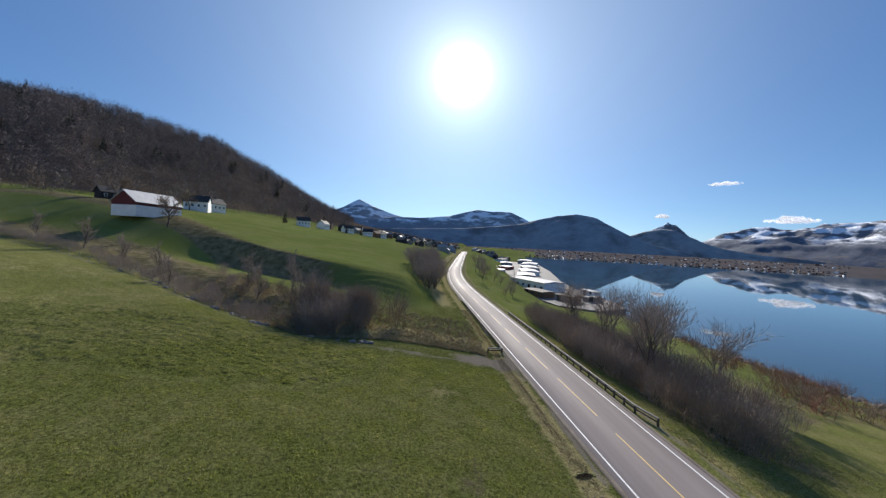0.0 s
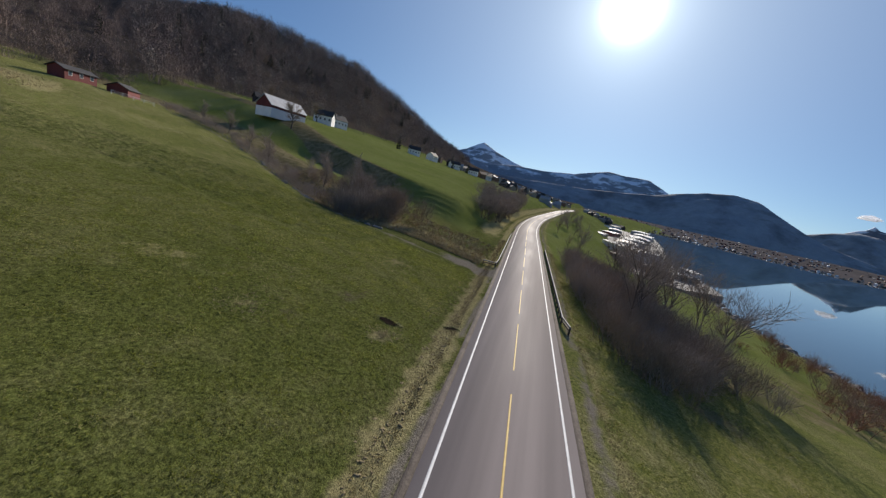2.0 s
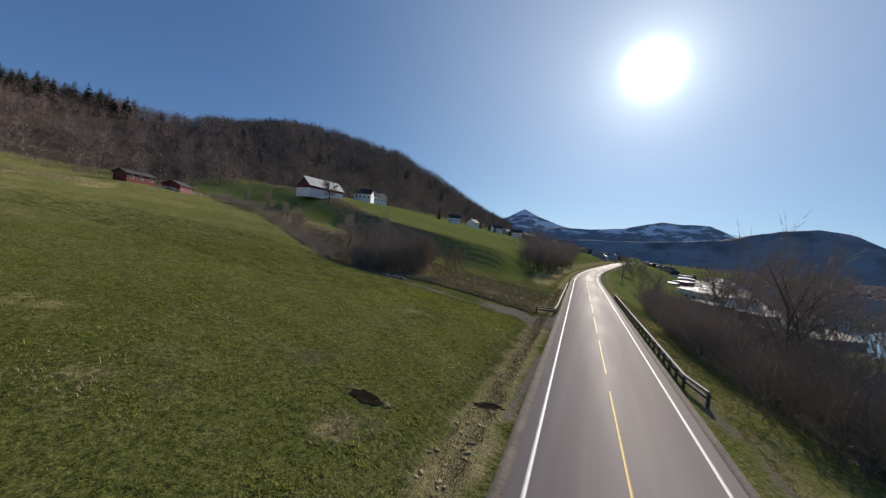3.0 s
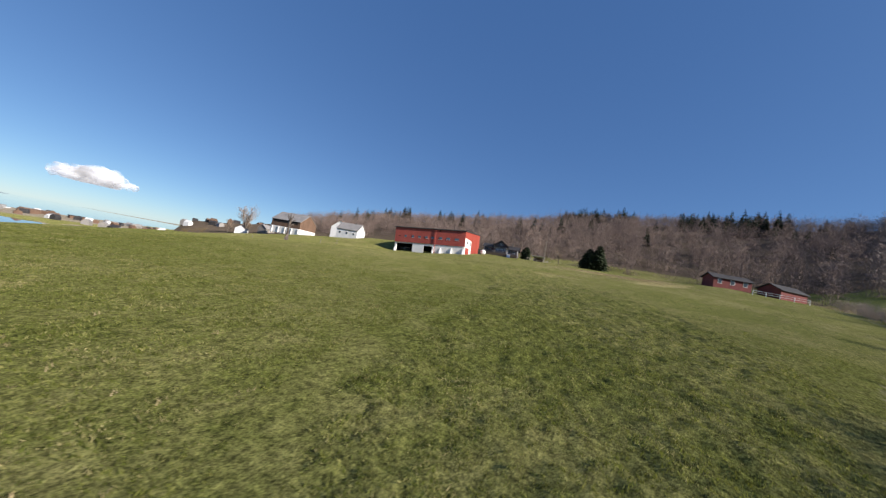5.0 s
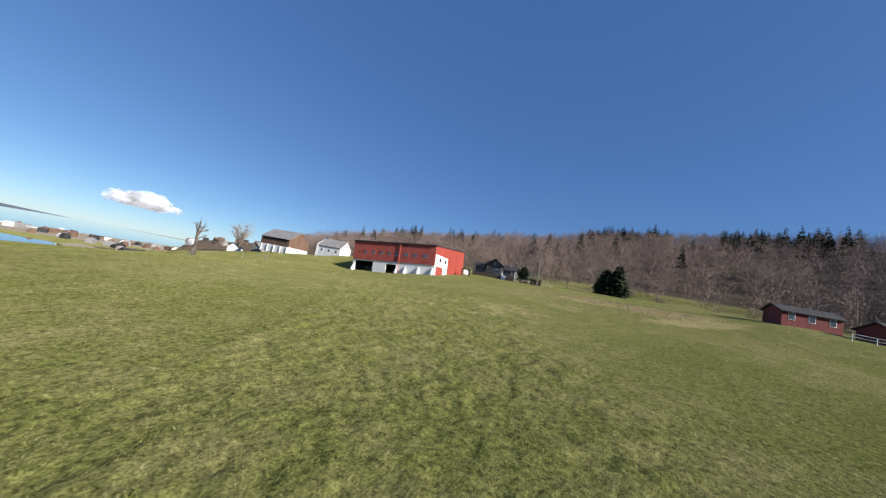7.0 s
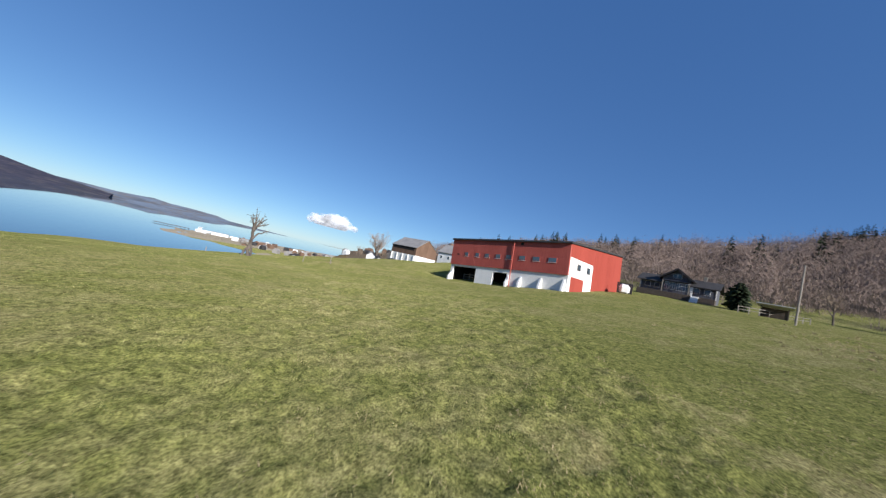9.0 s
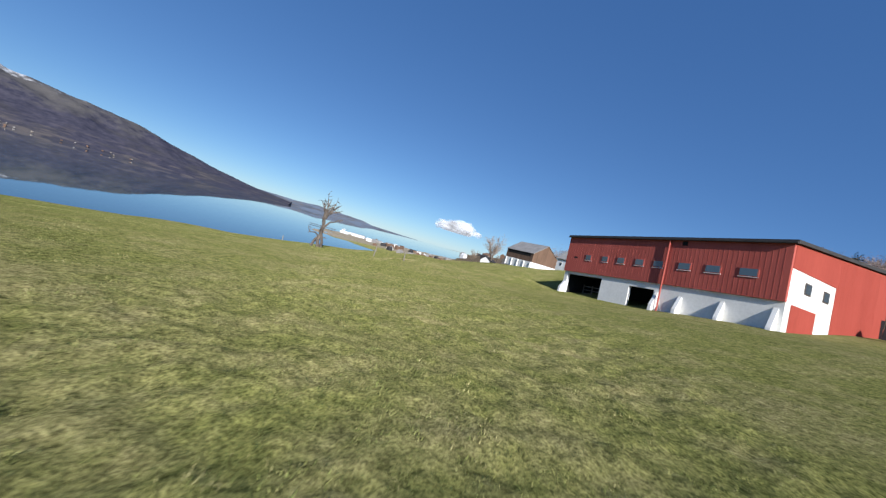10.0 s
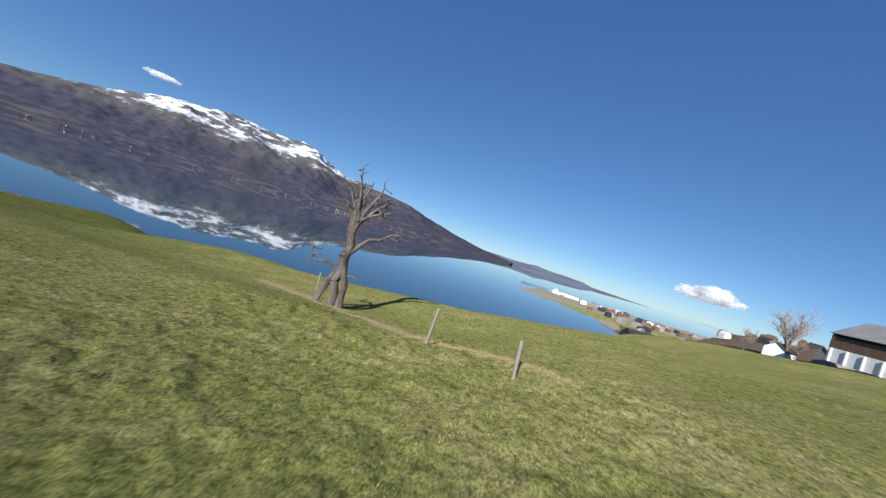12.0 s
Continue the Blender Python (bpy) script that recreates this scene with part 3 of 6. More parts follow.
def build_ground():
    xs, ys = axis(-4600, 2600, -150, 90, 0.8, 1.08), axis(-4600, 4600, -95, 125, 0.8, 1.08)
    gx, gy = np.meshgrid(xs, ys)
    gz = ground(gx, gy)
    nx, ny = len(xs), len(ys)
    verts = np.stack([gx, gy, gz], -1).reshape(-1, 3)
    i = (np.arange(ny - 1)[:, None] * nx + np.arange(nx - 1)[None]).ravel()
    faces = np.stack([i, i + 1, i + nx + 1, i + nx], 1)
    ob = mesh_object("ground", verts, faces, GROUND, smooth=True)
    x, y = verts[:, 0], verts[:, 1]
    u = x - road_x(y)
    away = -u - 4.6
    yb, yt = np.interp(x, *BROOK), np.interp(x, *BANK)
    north = y - yb
    dx, dy = x + 10, y
    r, az = np.hypot(dx, dy), np.degrees(np.arctan2(dx, dy))
    r0 = np.interp(az, (-180, -130, -95, -62, -54, -46, -30, -12, 0), (300, 230, 186, 200, 232, 240, 330, 520, 800))
    bank = smooth(3, 9, north) * (1 - smooth(-2, 2, y - yt)) * (away > 0)
    low = bank * (1 - smooth(-14, -9, y - yt)) * (1 - smooth(8, 15, north))
    zones = {
        "lush": lush_part(x, y),
        "mown": np.maximum(np.maximum(smooth(-2, 4, y - yt), bank * np.maximum(smooth(-18, -12, y - yt) * (1 - smooth(32, 44, away)), smooth(15, 25, north) * smooth(32, 44, away)) * 0.8) * (away > 8), np.maximum(smooth(5.5, 7, u) * smooth(36, 46, y), smooth(22, 27, u) * smooth(-6, 8, y)) * (1 - smooth(0, 6, x - np.interp(y, *SHORE) + 16)) * np.where(y < 45, 0.3, 1.0)) * 0.95,
        "scrub": np.clip(np.maximum(np.maximum(bank * smooth(-14, -9, y - yt) * (0.3 + 0.7 * smooth(30, 42, away)), bank * smooth(30, 40, away) * (1 - smooth(15, 25, north))) * 0.95, smooth(7, 10, u) * smooth(-1, 4, y - np.interp(x, *THICKET)) * (1 - smooth(36, 48, y)) * ((1 - smooth(22, 27, u)) * 0.9 + smooth(22, 27, u) * 0.5)), 0, 1),
        "dry": np.clip(np.maximum.reduce([
            0.76 * np.exp(-((away - 0.7) / np.where((y > -14) & (y < 24), 1.4, 1.1)) ** 2), 0.72 * np.exp(-((x + 9.1) ** 2 + (y + 2.6) ** 2) / 1.2), 0.52 * np.exp(-((x + 17) ** 2 + (y + 6) ** 2) / 3), 0.5 * np.exp(-((x + 14.5) ** 2 + (y - 13.5) ** 2) / 9), 0.47 * np.exp(-((x + 26) ** 2 + (y + 5) ** 2) / 14), low * (1 - smooth(30, 44, away)) * 0.8,
            straw_part(x, y), 0.55 * np.exp(-((u - 5.9) / 1.0) ** 2), 0.7 * np.exp(-((x - 17.3) / 2.2) ** 2 - ((y - 9.8) / 1.2) ** 2),
            0.7 * np.exp(-((away - 5) / 4) ** 2) * smooth(50, 70, y)]), 0, 1),
        "soil": np.clip(np.maximum.reduce([
            0.58 * np.exp(-((north + 1.0) / 0.9) ** 2) * (away > 1) * (x > -125), 0.95 * np.exp(-((away - 2) / 6) ** 2 - ((y - 25.5) / 2.6) ** 2),
            0.75 * np.exp(-((away + 0.5) / 0.42) ** 2) * (np.abs(away) < 3), 0.6 * np.exp(-((u - 5.0) / 0.8) ** 2),
            smooth(-3, 2, np.interp(y, *SHORE) * -1 + x + 4) * 0.9, 0.75 * smooth(380, 430, -y) * (x > -420)]), 0, 1),
        "woods": np.clip(np.maximum.reduce([smooth(4, 26, r - r0) * (u < -30), 0.47 * np.exp(-((x + 13.6) / 2.2) ** 2 - ((y - 2.0) / 3.6) ** 2), 0.42 * np.exp(-((x + 14.5) / 1.8) ** 2 - ((y + 5) / 2.4) ** 2)]), 0, 1)}
    for name, values in zones.items():
        ob.data.attributes.new(name, "FLOAT", "POINT").data.foreach_set("value", values.astype(np.float32))
    return tagged(ob, "green pasture sloping from wooded hill to fjord", "ground", kind="structure")


build_ground()


def ribbon(name, material, inner, outer, y0, y1, lift, step=2.0, thick=0.0):
    """A strip along the road between two distances from its centre line."""
    ys = np.linspace(y0, y1, max(2, int((y1 - y0) / step) + 1))
    cx, cz = road_x(ys), road_z(ys)
    slope = np.gradient(cx, ys) if len(ys) > 2 else np.full(len(ys), float((cx[-1] - cx[0]) / (ys[-1] - ys[0])))
    nx, ny = 1 / np.hypot(1, slope), -slope / np.hypot(1, slope)
    rings = [np.stack([cx + nx * d, ys + ny * d, cz + h], -1) for d, h in ((inner, lift), (outer, lift), (outer, lift - thick), (inner, lift - thick))]
    v = np.stack(rings, 1).reshape(-1, 3)
    i = np.arange(len(ys) - 1)[:, None] * 4
    k = np.arange(4)
    f = np.stack([i + k, i + (k + 1) % 4, i + (k + 1) % 4 + 4, i + k + 4], -1).reshape(-1, 4)
    return mesh_object(name, v, f[:, ::-1], material)


tagged(ribbon("road", ASPHALT, -3.55, 3.55, -82, 520, 0.07, 2.0, 0.3), "grey two-lane asphalt road with painted lines", "road", kind="structure")
for side in (-1, 1):
    tagged(ribbon("road_edge_line", LINE_WHITE, side * 3.0 - 0.07, side * 3.0 + 0.07, -82, 520, 0.076, 2.0, 0.003),
           "worn white painted edge line", "road marking", "edge lines", "structure")
    tagged(ribbon("road_shoulder", GRAVEL, side * 3.55, side * 3.95, -82, 520, 0.05, 2.0, 0.3), "narrow grey gravel shoulder", "road shoulder", kind="structure")
for k in range(-6, 28):
    tagged(ribbon("centre_dash", LINE_YELLOW, -0.055, 0.055, k * 12.0, k * 12.0 + 9.0, 0.076, 3.0, 0.003),
           "yellow painted centre line dash", "road marking", "centre dashes", "structure")

tagged(mesh_object("water", [(-1500, -4700, WATER_Z), (4800, -4700, WATER_Z), (4800, 4700, WATER_Z), (-1500, 4700, WATER_Z)], [(0, 1, 2, 3)], WATER),
       "calm blue fjord mirroring mountains and sky", "water", kind="structure")


# ---- mountains round the fjord ----
def fractal(a, r, seed):
    h, amp, f = 0.0, 1.0, 1.0
    out = np.zeros(a.shape)
    rng = np.random.RandomState(seed)
    for k in range(6):
        p = rng.uniform(0, 6.28, 4)
        w = np.sin(a * f * 0.35 + p[0] + 1.2 * np.sin(r * f * 3 + p[1])) * np.sin(r * f * 7 + p[2] + 0.9 * np.sin(a * f * 0.22 + p[3]))
        out += amp * (1 - 2 * np.abs(w))
        amp *= 0.52
        f *= 2.03
    return out


def mountain(name, label, az, el, near, far, material, seed, rough=0.05, foot=0.0, steps=220, rings=44, power=1.15, steep=0.0):
    """A range seen from the pasture: ridge heights over bearings, rising from a near to a far distance."""
    a = np.linspace(az[0], az[-1], steps)
    t = np.linspace(0, 1.25, rings)
    ridge = np.interp(a, az, el)
    kernel = np.ones(3) / 3
    ridge = np.convolve(np.pad(ridge, 1, mode="edge"), kernel, "valid")
    aa, tt = np.meshgrid(a, t)
    near_r = np.interp(a, (az[0], az[-1]), near) if isinstance(near, tuple) else np.full(steps, near)
    height = far * np.tan(np.radians(ridge))[None] - WATER_Z
    if steep:
        near_r = np.maximum(near_r, far - np.maximum(height[0] / math.tan(radians(steep)), 40))
    rr = near_r[None] + (far - near_r[None]) * tt
    shape = np.where(tt <= 1, tt ** power, 1 - (tt - 1) * 1.6)
    n = fractal(aa, tt, seed)
    z = WATER_Z - 1 + foot * smooth(0, 0.05, tt) + height * np.maximum(shape, 0) * (1 + rough * n * np.minimum(tt * 4, 1) * (1 - 0.7 * np.exp(-((tt - 1) / 0.08) ** 2)))
    v = np.stack([rr * np.sin(np.radians(aa)) - 10, rr * np.cos(np.radians(aa)), z], -1).reshape(-1, 3)
    i = (np.arange(rings - 1)[:, None] * steps + np.arange(steps - 1)[None]).ravel()
    ob = mesh_object(name, v, np.stack([i, i + steps, i + steps + 1, i + 1], 1), material, smooth=True)
    return tagged(ob, label, "mountain", kind="structure")


# distance haze is put into the colour: these woods are painted pale blue-grey
HAZED_WOODED = mountain_material("haze_tinted_woods", (0.26, 0.275, 0.29), (0.34, 0.352, 0.365), 900, 1000, hay=0.0)
# far ridges tinted blue in the base colour to stand for haze
HAZY = mountain_material("far_woods_haze_blue", (0.15, 0.185, 0.24), (0.2, 0.235, 0.29), 900, 1000)
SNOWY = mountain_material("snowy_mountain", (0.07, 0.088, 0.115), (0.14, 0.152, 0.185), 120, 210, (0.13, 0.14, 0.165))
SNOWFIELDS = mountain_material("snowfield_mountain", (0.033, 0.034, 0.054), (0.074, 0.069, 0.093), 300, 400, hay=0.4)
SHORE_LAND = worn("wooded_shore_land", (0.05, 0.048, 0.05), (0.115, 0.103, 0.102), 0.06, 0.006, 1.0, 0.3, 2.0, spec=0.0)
# haze painted in here too: flanks and rock paler and bluer than real
HAZED_SNOW_TIPS = mountain_material("haze_tinted_snow_tips", (0.28, 0.3, 0.325), (0.36, 0.378, 0.4), 200, 260, (0.24, 0.26, 0.285), hay=0.0)

mountain("mountain", "hazy snow-capped peak behind the town", (-24, -17, -14, -11.4, -9, -6, -3, 2), (3.0, 4.0, 5.0, 6.5, 5.4, 4.4, 3.6, 2.0), 3900, 4500, HAZED_SNOW_TIPS, 11, rough=0.03, steep=38)
mountain("mountain", "dark wooded mountain with patches of snow on top", (-10, -6, -2, 3, 7.5, 10, 13, 16, 19, 24), (3.4, 4.0, 4.1, 4.6, 5.9, 5.6, 5.6, 4.2, 3.4, 2.0), 3350, 3900, HAZED_SNOW_TIPS, 12, power=0.85, rough=0.03, steep=38)
mountain("mountain", "broad dark wooded mountain above the far town", (-14, -8, -2, 5, 10, 14, 17, 20, 23, 25.5, 28, 30.5, 33, 38), (1.6, 2.3, 2.6, 2.9, 3.4, 3.9, 4.7, 5.5, 5.8, 5.3, 4.0, 2.6, 1.6, 0.4), 1780, 2050, HAZED_WOODED, 13, power=0.8, rough=0.03, steep=38)
mountain("mountain", "dark wooded mountain with a snowy rock summit", (27, 30, 32, 34, 35.5, 37, 39, 41, 44, 50), (1.4, 2.5, 3.2, 3.7, 3.6, 2.9, 1.9, 1.2, 0.7, 0.2), 2500, 2800, HAZED_WOODED, 14, 0.03, power=0.85, steep=38)
mountain("mountain", "jagged snowy rock summit behind a wooded ridge", (32, 33, 33.8, 34.3, 34.8, 35.2, 35.8, 36.3, 37.2, 38.5), (2.2, 3.4, 3.9, 4.1, 4.6, 4.25, 4.15, 3.7, 2.8, 1.6), 2900, 3100, SNOWY, 19, 0.05, power=0.85)
mountain("mountain", "long snow-covered mountain range across the fjord", (34, 38, 41, 44, 48, 54, 60, 68, 76, 84, 92, 100), (0.6, 1.5, 2.9, 3.7, 3.6, 4.8, 5.6, 5.4, 5.8, 5.2, 4.8, 4.4), (3600, 3400), 4500, SNOWY, 15, 0.12, power=0.9)
mountain("mountain", "steep mountain with snowfields above brown woods", (92, 100, 108, 113, 118, 121, 125, 129, 133, 137, 140, 142, 144, 147, 150, 153, 157, 161, 166, 171, 176),
         (4.6, 3.8, 3.6, 4.3, 5.6, 6.4, 7.6, 7.9, 7.9, 7.6, 7.9, 7.6, 6.5, 5.3, 4.9, 4.8, 4.1, 3.0, 1.7, 0.8, 0.2), (2500, 2800), 3700, SNOWFIELDS, 16, 0.08, steps=300, rings=60)
mountain("mountain", "low shore with scattered houses below the mountains", (2, 8, 14, 20, 26, 32, 38, 44, 50, 56, 60), (0.2, 0.25, 0.28, 0.28, 0.27, 0.26, 0.25, 0.22, 0.2, 0.15, 0.1), (900, 980), 1500, SHORE_LAND, 18, 0.1)
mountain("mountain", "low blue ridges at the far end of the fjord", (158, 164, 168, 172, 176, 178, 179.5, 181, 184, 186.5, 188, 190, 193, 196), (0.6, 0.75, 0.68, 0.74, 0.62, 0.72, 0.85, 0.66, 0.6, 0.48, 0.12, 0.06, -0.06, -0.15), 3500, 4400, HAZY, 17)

# ---- buildings, rough ----
def gable_house(name, label, x, y, turn, length, width, wall, ridge, base_z, wall_mat, roof_mat, foot_mat=None, foot=0.0, group="", category="house"):
    """A house along its own x, gables at the ends."""
    top = empty(name, x, y, base_z, turn)
    if foot:
        boxed("foundation_wall", foot_mat, top, (-length / 2, -width / 2, -1.5, length / 2, width / 2, foot))
    bm = bmesh.new()
    h = width / 2
    prism(bm, [(-h, foot - (1.5 if not foot else 0)), (h, foot - (1.5 if not foot else 0)), (h, wall), (0, ridge - 0.12), (-h, wall)], -length / 2, length / 2)
    bmesh.ops.transform(bm, matrix=Matrix.Rotation(radians(90), 4, "Z"), verts=bm.verts[:])
    part("wall", bm, wall_mat, top)
    for s in (-1, 1):
        bm = bmesh.new()
        run = math.atan2(ridge - wall, h)
        span = h / math.cos(run) + 0.45
        box(bm, -length / 2 - 0.4, -0.06 if s > 0 else -span, 0, length / 2 + 0.4, span if s > 0 else 0.06, 0.16)
        bmesh.ops.transform(bm, matrix=Matrix.Translation((0, 0, ridge)) @ Matrix.Rotation(-s * run, 4, "X"), verts=bm.verts[:])
        part("roof_slope", bm, roof_mat, top)
    return tagged(top, label, category, group)


def gz(x, y):
    return float(ground(x, y))

# ---- trees and shrubs ----
def branch(rng, out, at, way, length, radius, level, spread, thin, kids, rise=0.25):
    """Adds a bent limb in two pieces and its side limbs."""
    mid = at + way * length * 0.5
    bend = way + rng.normal(0, 0.16, 3) + np.array((0, 0, rise * 0.4))
    bend /= np.linalg.norm(bend)
    end = mid + bend * length * 0.5
    out[level].append((*at, *mid, radius, radius * 0.75))
    out[level].append((*mid, *end, radius * 0.75, radius * 0.45))
    if level + 1 >= len(out):
        return
    for k in range(kids[level]):
        f = rng.uniform(0.3, 1.0) if k else 1.0
        p = at + (mid - at) * f * 2 if f < 0.5 else mid + (end - mid) * (f - 0.5) * 2
        side = rng.normal(0, 1, 3)
        side -= side @ bend * bend
        side /= np.linalg.norm(side) + 1e-9
        w = bend + side * spread * rng.uniform(0.6, 1.3) + np.array((0, 0, rise))
        w /= np.linalg.norm(w)
        branch(rng, out, p, w, length * rng.uniform(0.5, 0.75), radius * (0.5 if k else 0.6) * thin, level + 1, spread, thin, kids, rise)


def tree_limbs(seed, height, trunk, levels=4, spread=0.8, kids=(5, 5, 4, 3), stems=1, lean=0.1, thin=1.0, rise=0.25):
    rng = np.random.RandomState(seed)
    out = [[] for _ in range(levels)]
    for s in range(stems):
        w = np.array((*rng.normal(0, lean, 2), 1.0))
        w /= np.linalg.norm(w)
        start = np.array((*rng.normal(0, 0.12 * (stems > 1) * stems ** 0.5, 2), -0.25))
        branch(rng, out, start, w, height * rng.uniform(0.5, 0.62), trunk, 0, spread, thin, kids, rise)
    return out


def bare_tree(name, seed, height, trunk, bark, twig, label, levels=4, spread=0.8, kids=(5, 5, 4, 3), category="tree", group="", **more):
    out = tree_limbs(seed, height, trunk, levels, spread, kids, **more)
    top = empty(name, 0, 0, 0)
    thick = sum(out[:2], [])
    fine = sum(out[2:], [])
    mesh_object("trunk", *sticks(thick, 5), bark, top)
    mesh_object("crown", *slivers(fine), twig, top)
    return tagged(top, label, category, group)


def shrub(name, seed, height, stems, twig, label, group="", levels=3, kids=(5, 4), spread=0.55, radius=0.022, lean=0.42):
    out = tree_limbs(seed, height, radius, levels, spread, kids, stems, lean, 0.95, 0.3)
    ob = mesh_object(name, *mixed_sticks(out[0], sum(out[1:], []), 3), twig)
    return tagged(ob, label, "shrub", group)


def plant(source, x, y, size=1.0, turn=0.0, first=False, sink=0.1, stretch=1.0):
    m = pose(x, y, gz(x, y) - sink, 0, 0, turn) @ Matrix.Diagonal((size, size, size * stretch, 1))
    if first:
        source.matrix_basis = m
        return source
    ob = copy_thing(source, m)
    ob.matrix_basis = m
    return ob


def scatter(source, places, rng, lo=0.8, hi=1.25):
    for k, (x, y) in enumerate(places):
        plant(source, float(x), float(y), rng.uniform(lo, hi), rng.uniform(0, 360), k == 0, stretch=rng.uniform(0.85, 1.2))


rnd = np.random.RandomState(5)

# thicket between road and fjord, open grass south of its edge
thicket = [shrub("bush", 20 + k, 4.4, 13, m, lab, "roadside thicket", kids=(8, 7), radius=0.03, spread=0.7) for k, (m, lab) in enumerate((
    (TWIG, "leafless brown bush in a dense thicket"), (TWIG_GREY, "leafless grey-brown bush in a dense thicket"),
    (TWIG, "tall leafless brown bush of many stems"), (TWIG_GREY, "spreading leafless grey bush")))]
spots = []
for _ in range(4000):
    x, y = rnd.uniform(6, 46), rnd.uniform(-30, 62)
    u = x - float(road_x(y))
    edge = 8.2 + 0.7 * math.sin(y * 0.35)
    outer = 26 + 4 * math.sin(y * 0.13) - 0.12 * max(y - 30, 0)
    thin = 2.1 if u < 21 else 6.0
    if edge < u < outer and y > float(np.interp(x, *THICKET)) + rnd.uniform(0, 2) and all((x - a) ** 2 + (y - b) ** 2 > thin for a, b in spots):
        spots.append((x, y))
spots = spots[:190]
for k, src in enumerate(thicket):
    scatter(src, spots[k::4], rnd, 0.7, 1.25)
tall = bare_tree("tree", 61, 9.0, 0.085, BARK, TWIG_GREY, "slender leafless tree rising from roadside thicket", spread=0.7, kids=(9, 8, 8), group="thicket trees", stems=2, lean=0.16, rise=0.2)
scatter(tall, [(13.5, 26), (16.5, 33), (15, 41), (21, 36), (26, 30), (29, 44), (22, 52), (17, 60), (19, 63)], rnd, 0.8, 1.3)
shore_spots = [(float(np.interp(y, *SHORE)) - 9 + rnd.uniform(-5, 2.5), y) for y in np.arange(-26, 84, 2.5)] + [(float(np.interp(y, *SHORE)) - rnd.uniform(12, 34), y) for y in np.arange(-8, 62, 1.1)]
# wooded brook and the hedge above it
brook_bush = [shrub("bush", 40 + k, 4.6, 14, m, "tangled leafless bush beside the brook", "brook thicket", kids=(8, 7), lean=0.4, radius=0.03, spread=0.7) for k, m in enumerate((TWIG_GREY, TWIG))]
# a dense high clump, and lower bushes up along the water
clump = [(-30.5 + 6.0 * rnd.normal() * 0.6, 36 + 4.0 * rnd.normal() * 0.7) for _ in range(26)]
low = []
for _ in range(400):
    x = rnd.uniform(-62, -34)
    y = float(np.interp(x, *BROOK)) + rnd.uniform(5, 20)
    if all((x - a) ** 2 + (y - b) ** 2 > 9 for a, b in low):
        low.append((x, y))
scatter(brook_bush[0], clump[0::2], rnd, 1.0, 1.6)
scatter(brook_bush[1], clump[1::2], rnd, 1.0, 1.6)
for k, (x, y) in enumerate(low[:20]):
    plant(brook_bush[k % 2], x, y, rnd.uniform(0.5, 0.9), rnd.uniform(0, 360))
hedge = shrub("bush", 47, 2.6, 14, TWIG_GREY, "leafless hedge bush along the field edge", "field hedge", kids=(7, 5), spread=0.7)
scatter(hedge, [(x, float(np.interp(x, *BROOK)) + rnd.uniform(1.0, 5.0)) for x in np.arange(-126, -40, 1.3)], rnd, 0.7, 1.35)
grown = bare_tree("tree", 63, 8.5, 0.16, BARK, TWIG_GREY, "leafless tree in the field hedge", kids=(9, 8, 7), group="hedge trees", spread=0.8)
scatter(grown, [(-82, 59), (-97, 65), (-73, 55), (-112, 70), (-47, 44), (-52, 50), (-89, 66), (-44, 52), (-64, 46), (-67, 50)], rnd, 0.6, 1.0)
farm_tree = bare_tree("tree", 64, 9.5, 0.3, BARK, TWIG, "broad leafless farmyard tree", kids=(9, 8, 7), group="farm trees", spread=0.9)
scatter(farm_tree, [(-99, 94), (-127, 146), (-134, 118)], rnd, 0.85, 1.05)
roadside = bare_tree("tree", 65, 8.5, 0.11, BARK, TWIG_GREY, "leafless tree on the bank beside the road", kids=(9, 8, 7), group="bank trees", spread=0.95, stems=3, lean=0.3)
scatter(roadside, [(x, y) for y in range(78, 190, 7) for x in (float(road_x(y)) - rnd.uniform(9, 15),)] + [(-17, 84), (-19, 92), (-21, 99), (-16, 106), (-14, 98), (-18, 112), (-22, 108), (-15, 118), (-19, 122), (-14, 128), (-23, 118)], rnd, 0.7, 1.15)
far_right = bare_tree("tree", 66, 7.0, 0.12, BARK, TWIG_GREY, "leafless tree on the slope below the road", kids=(8, 8, 7), group="slope trees")
scatter(far_right, [(float(road_x(y)) + rnd.uniform(10, 22), y) for y in range(96, 250, 8)], rnd, 0.6, 1.1)


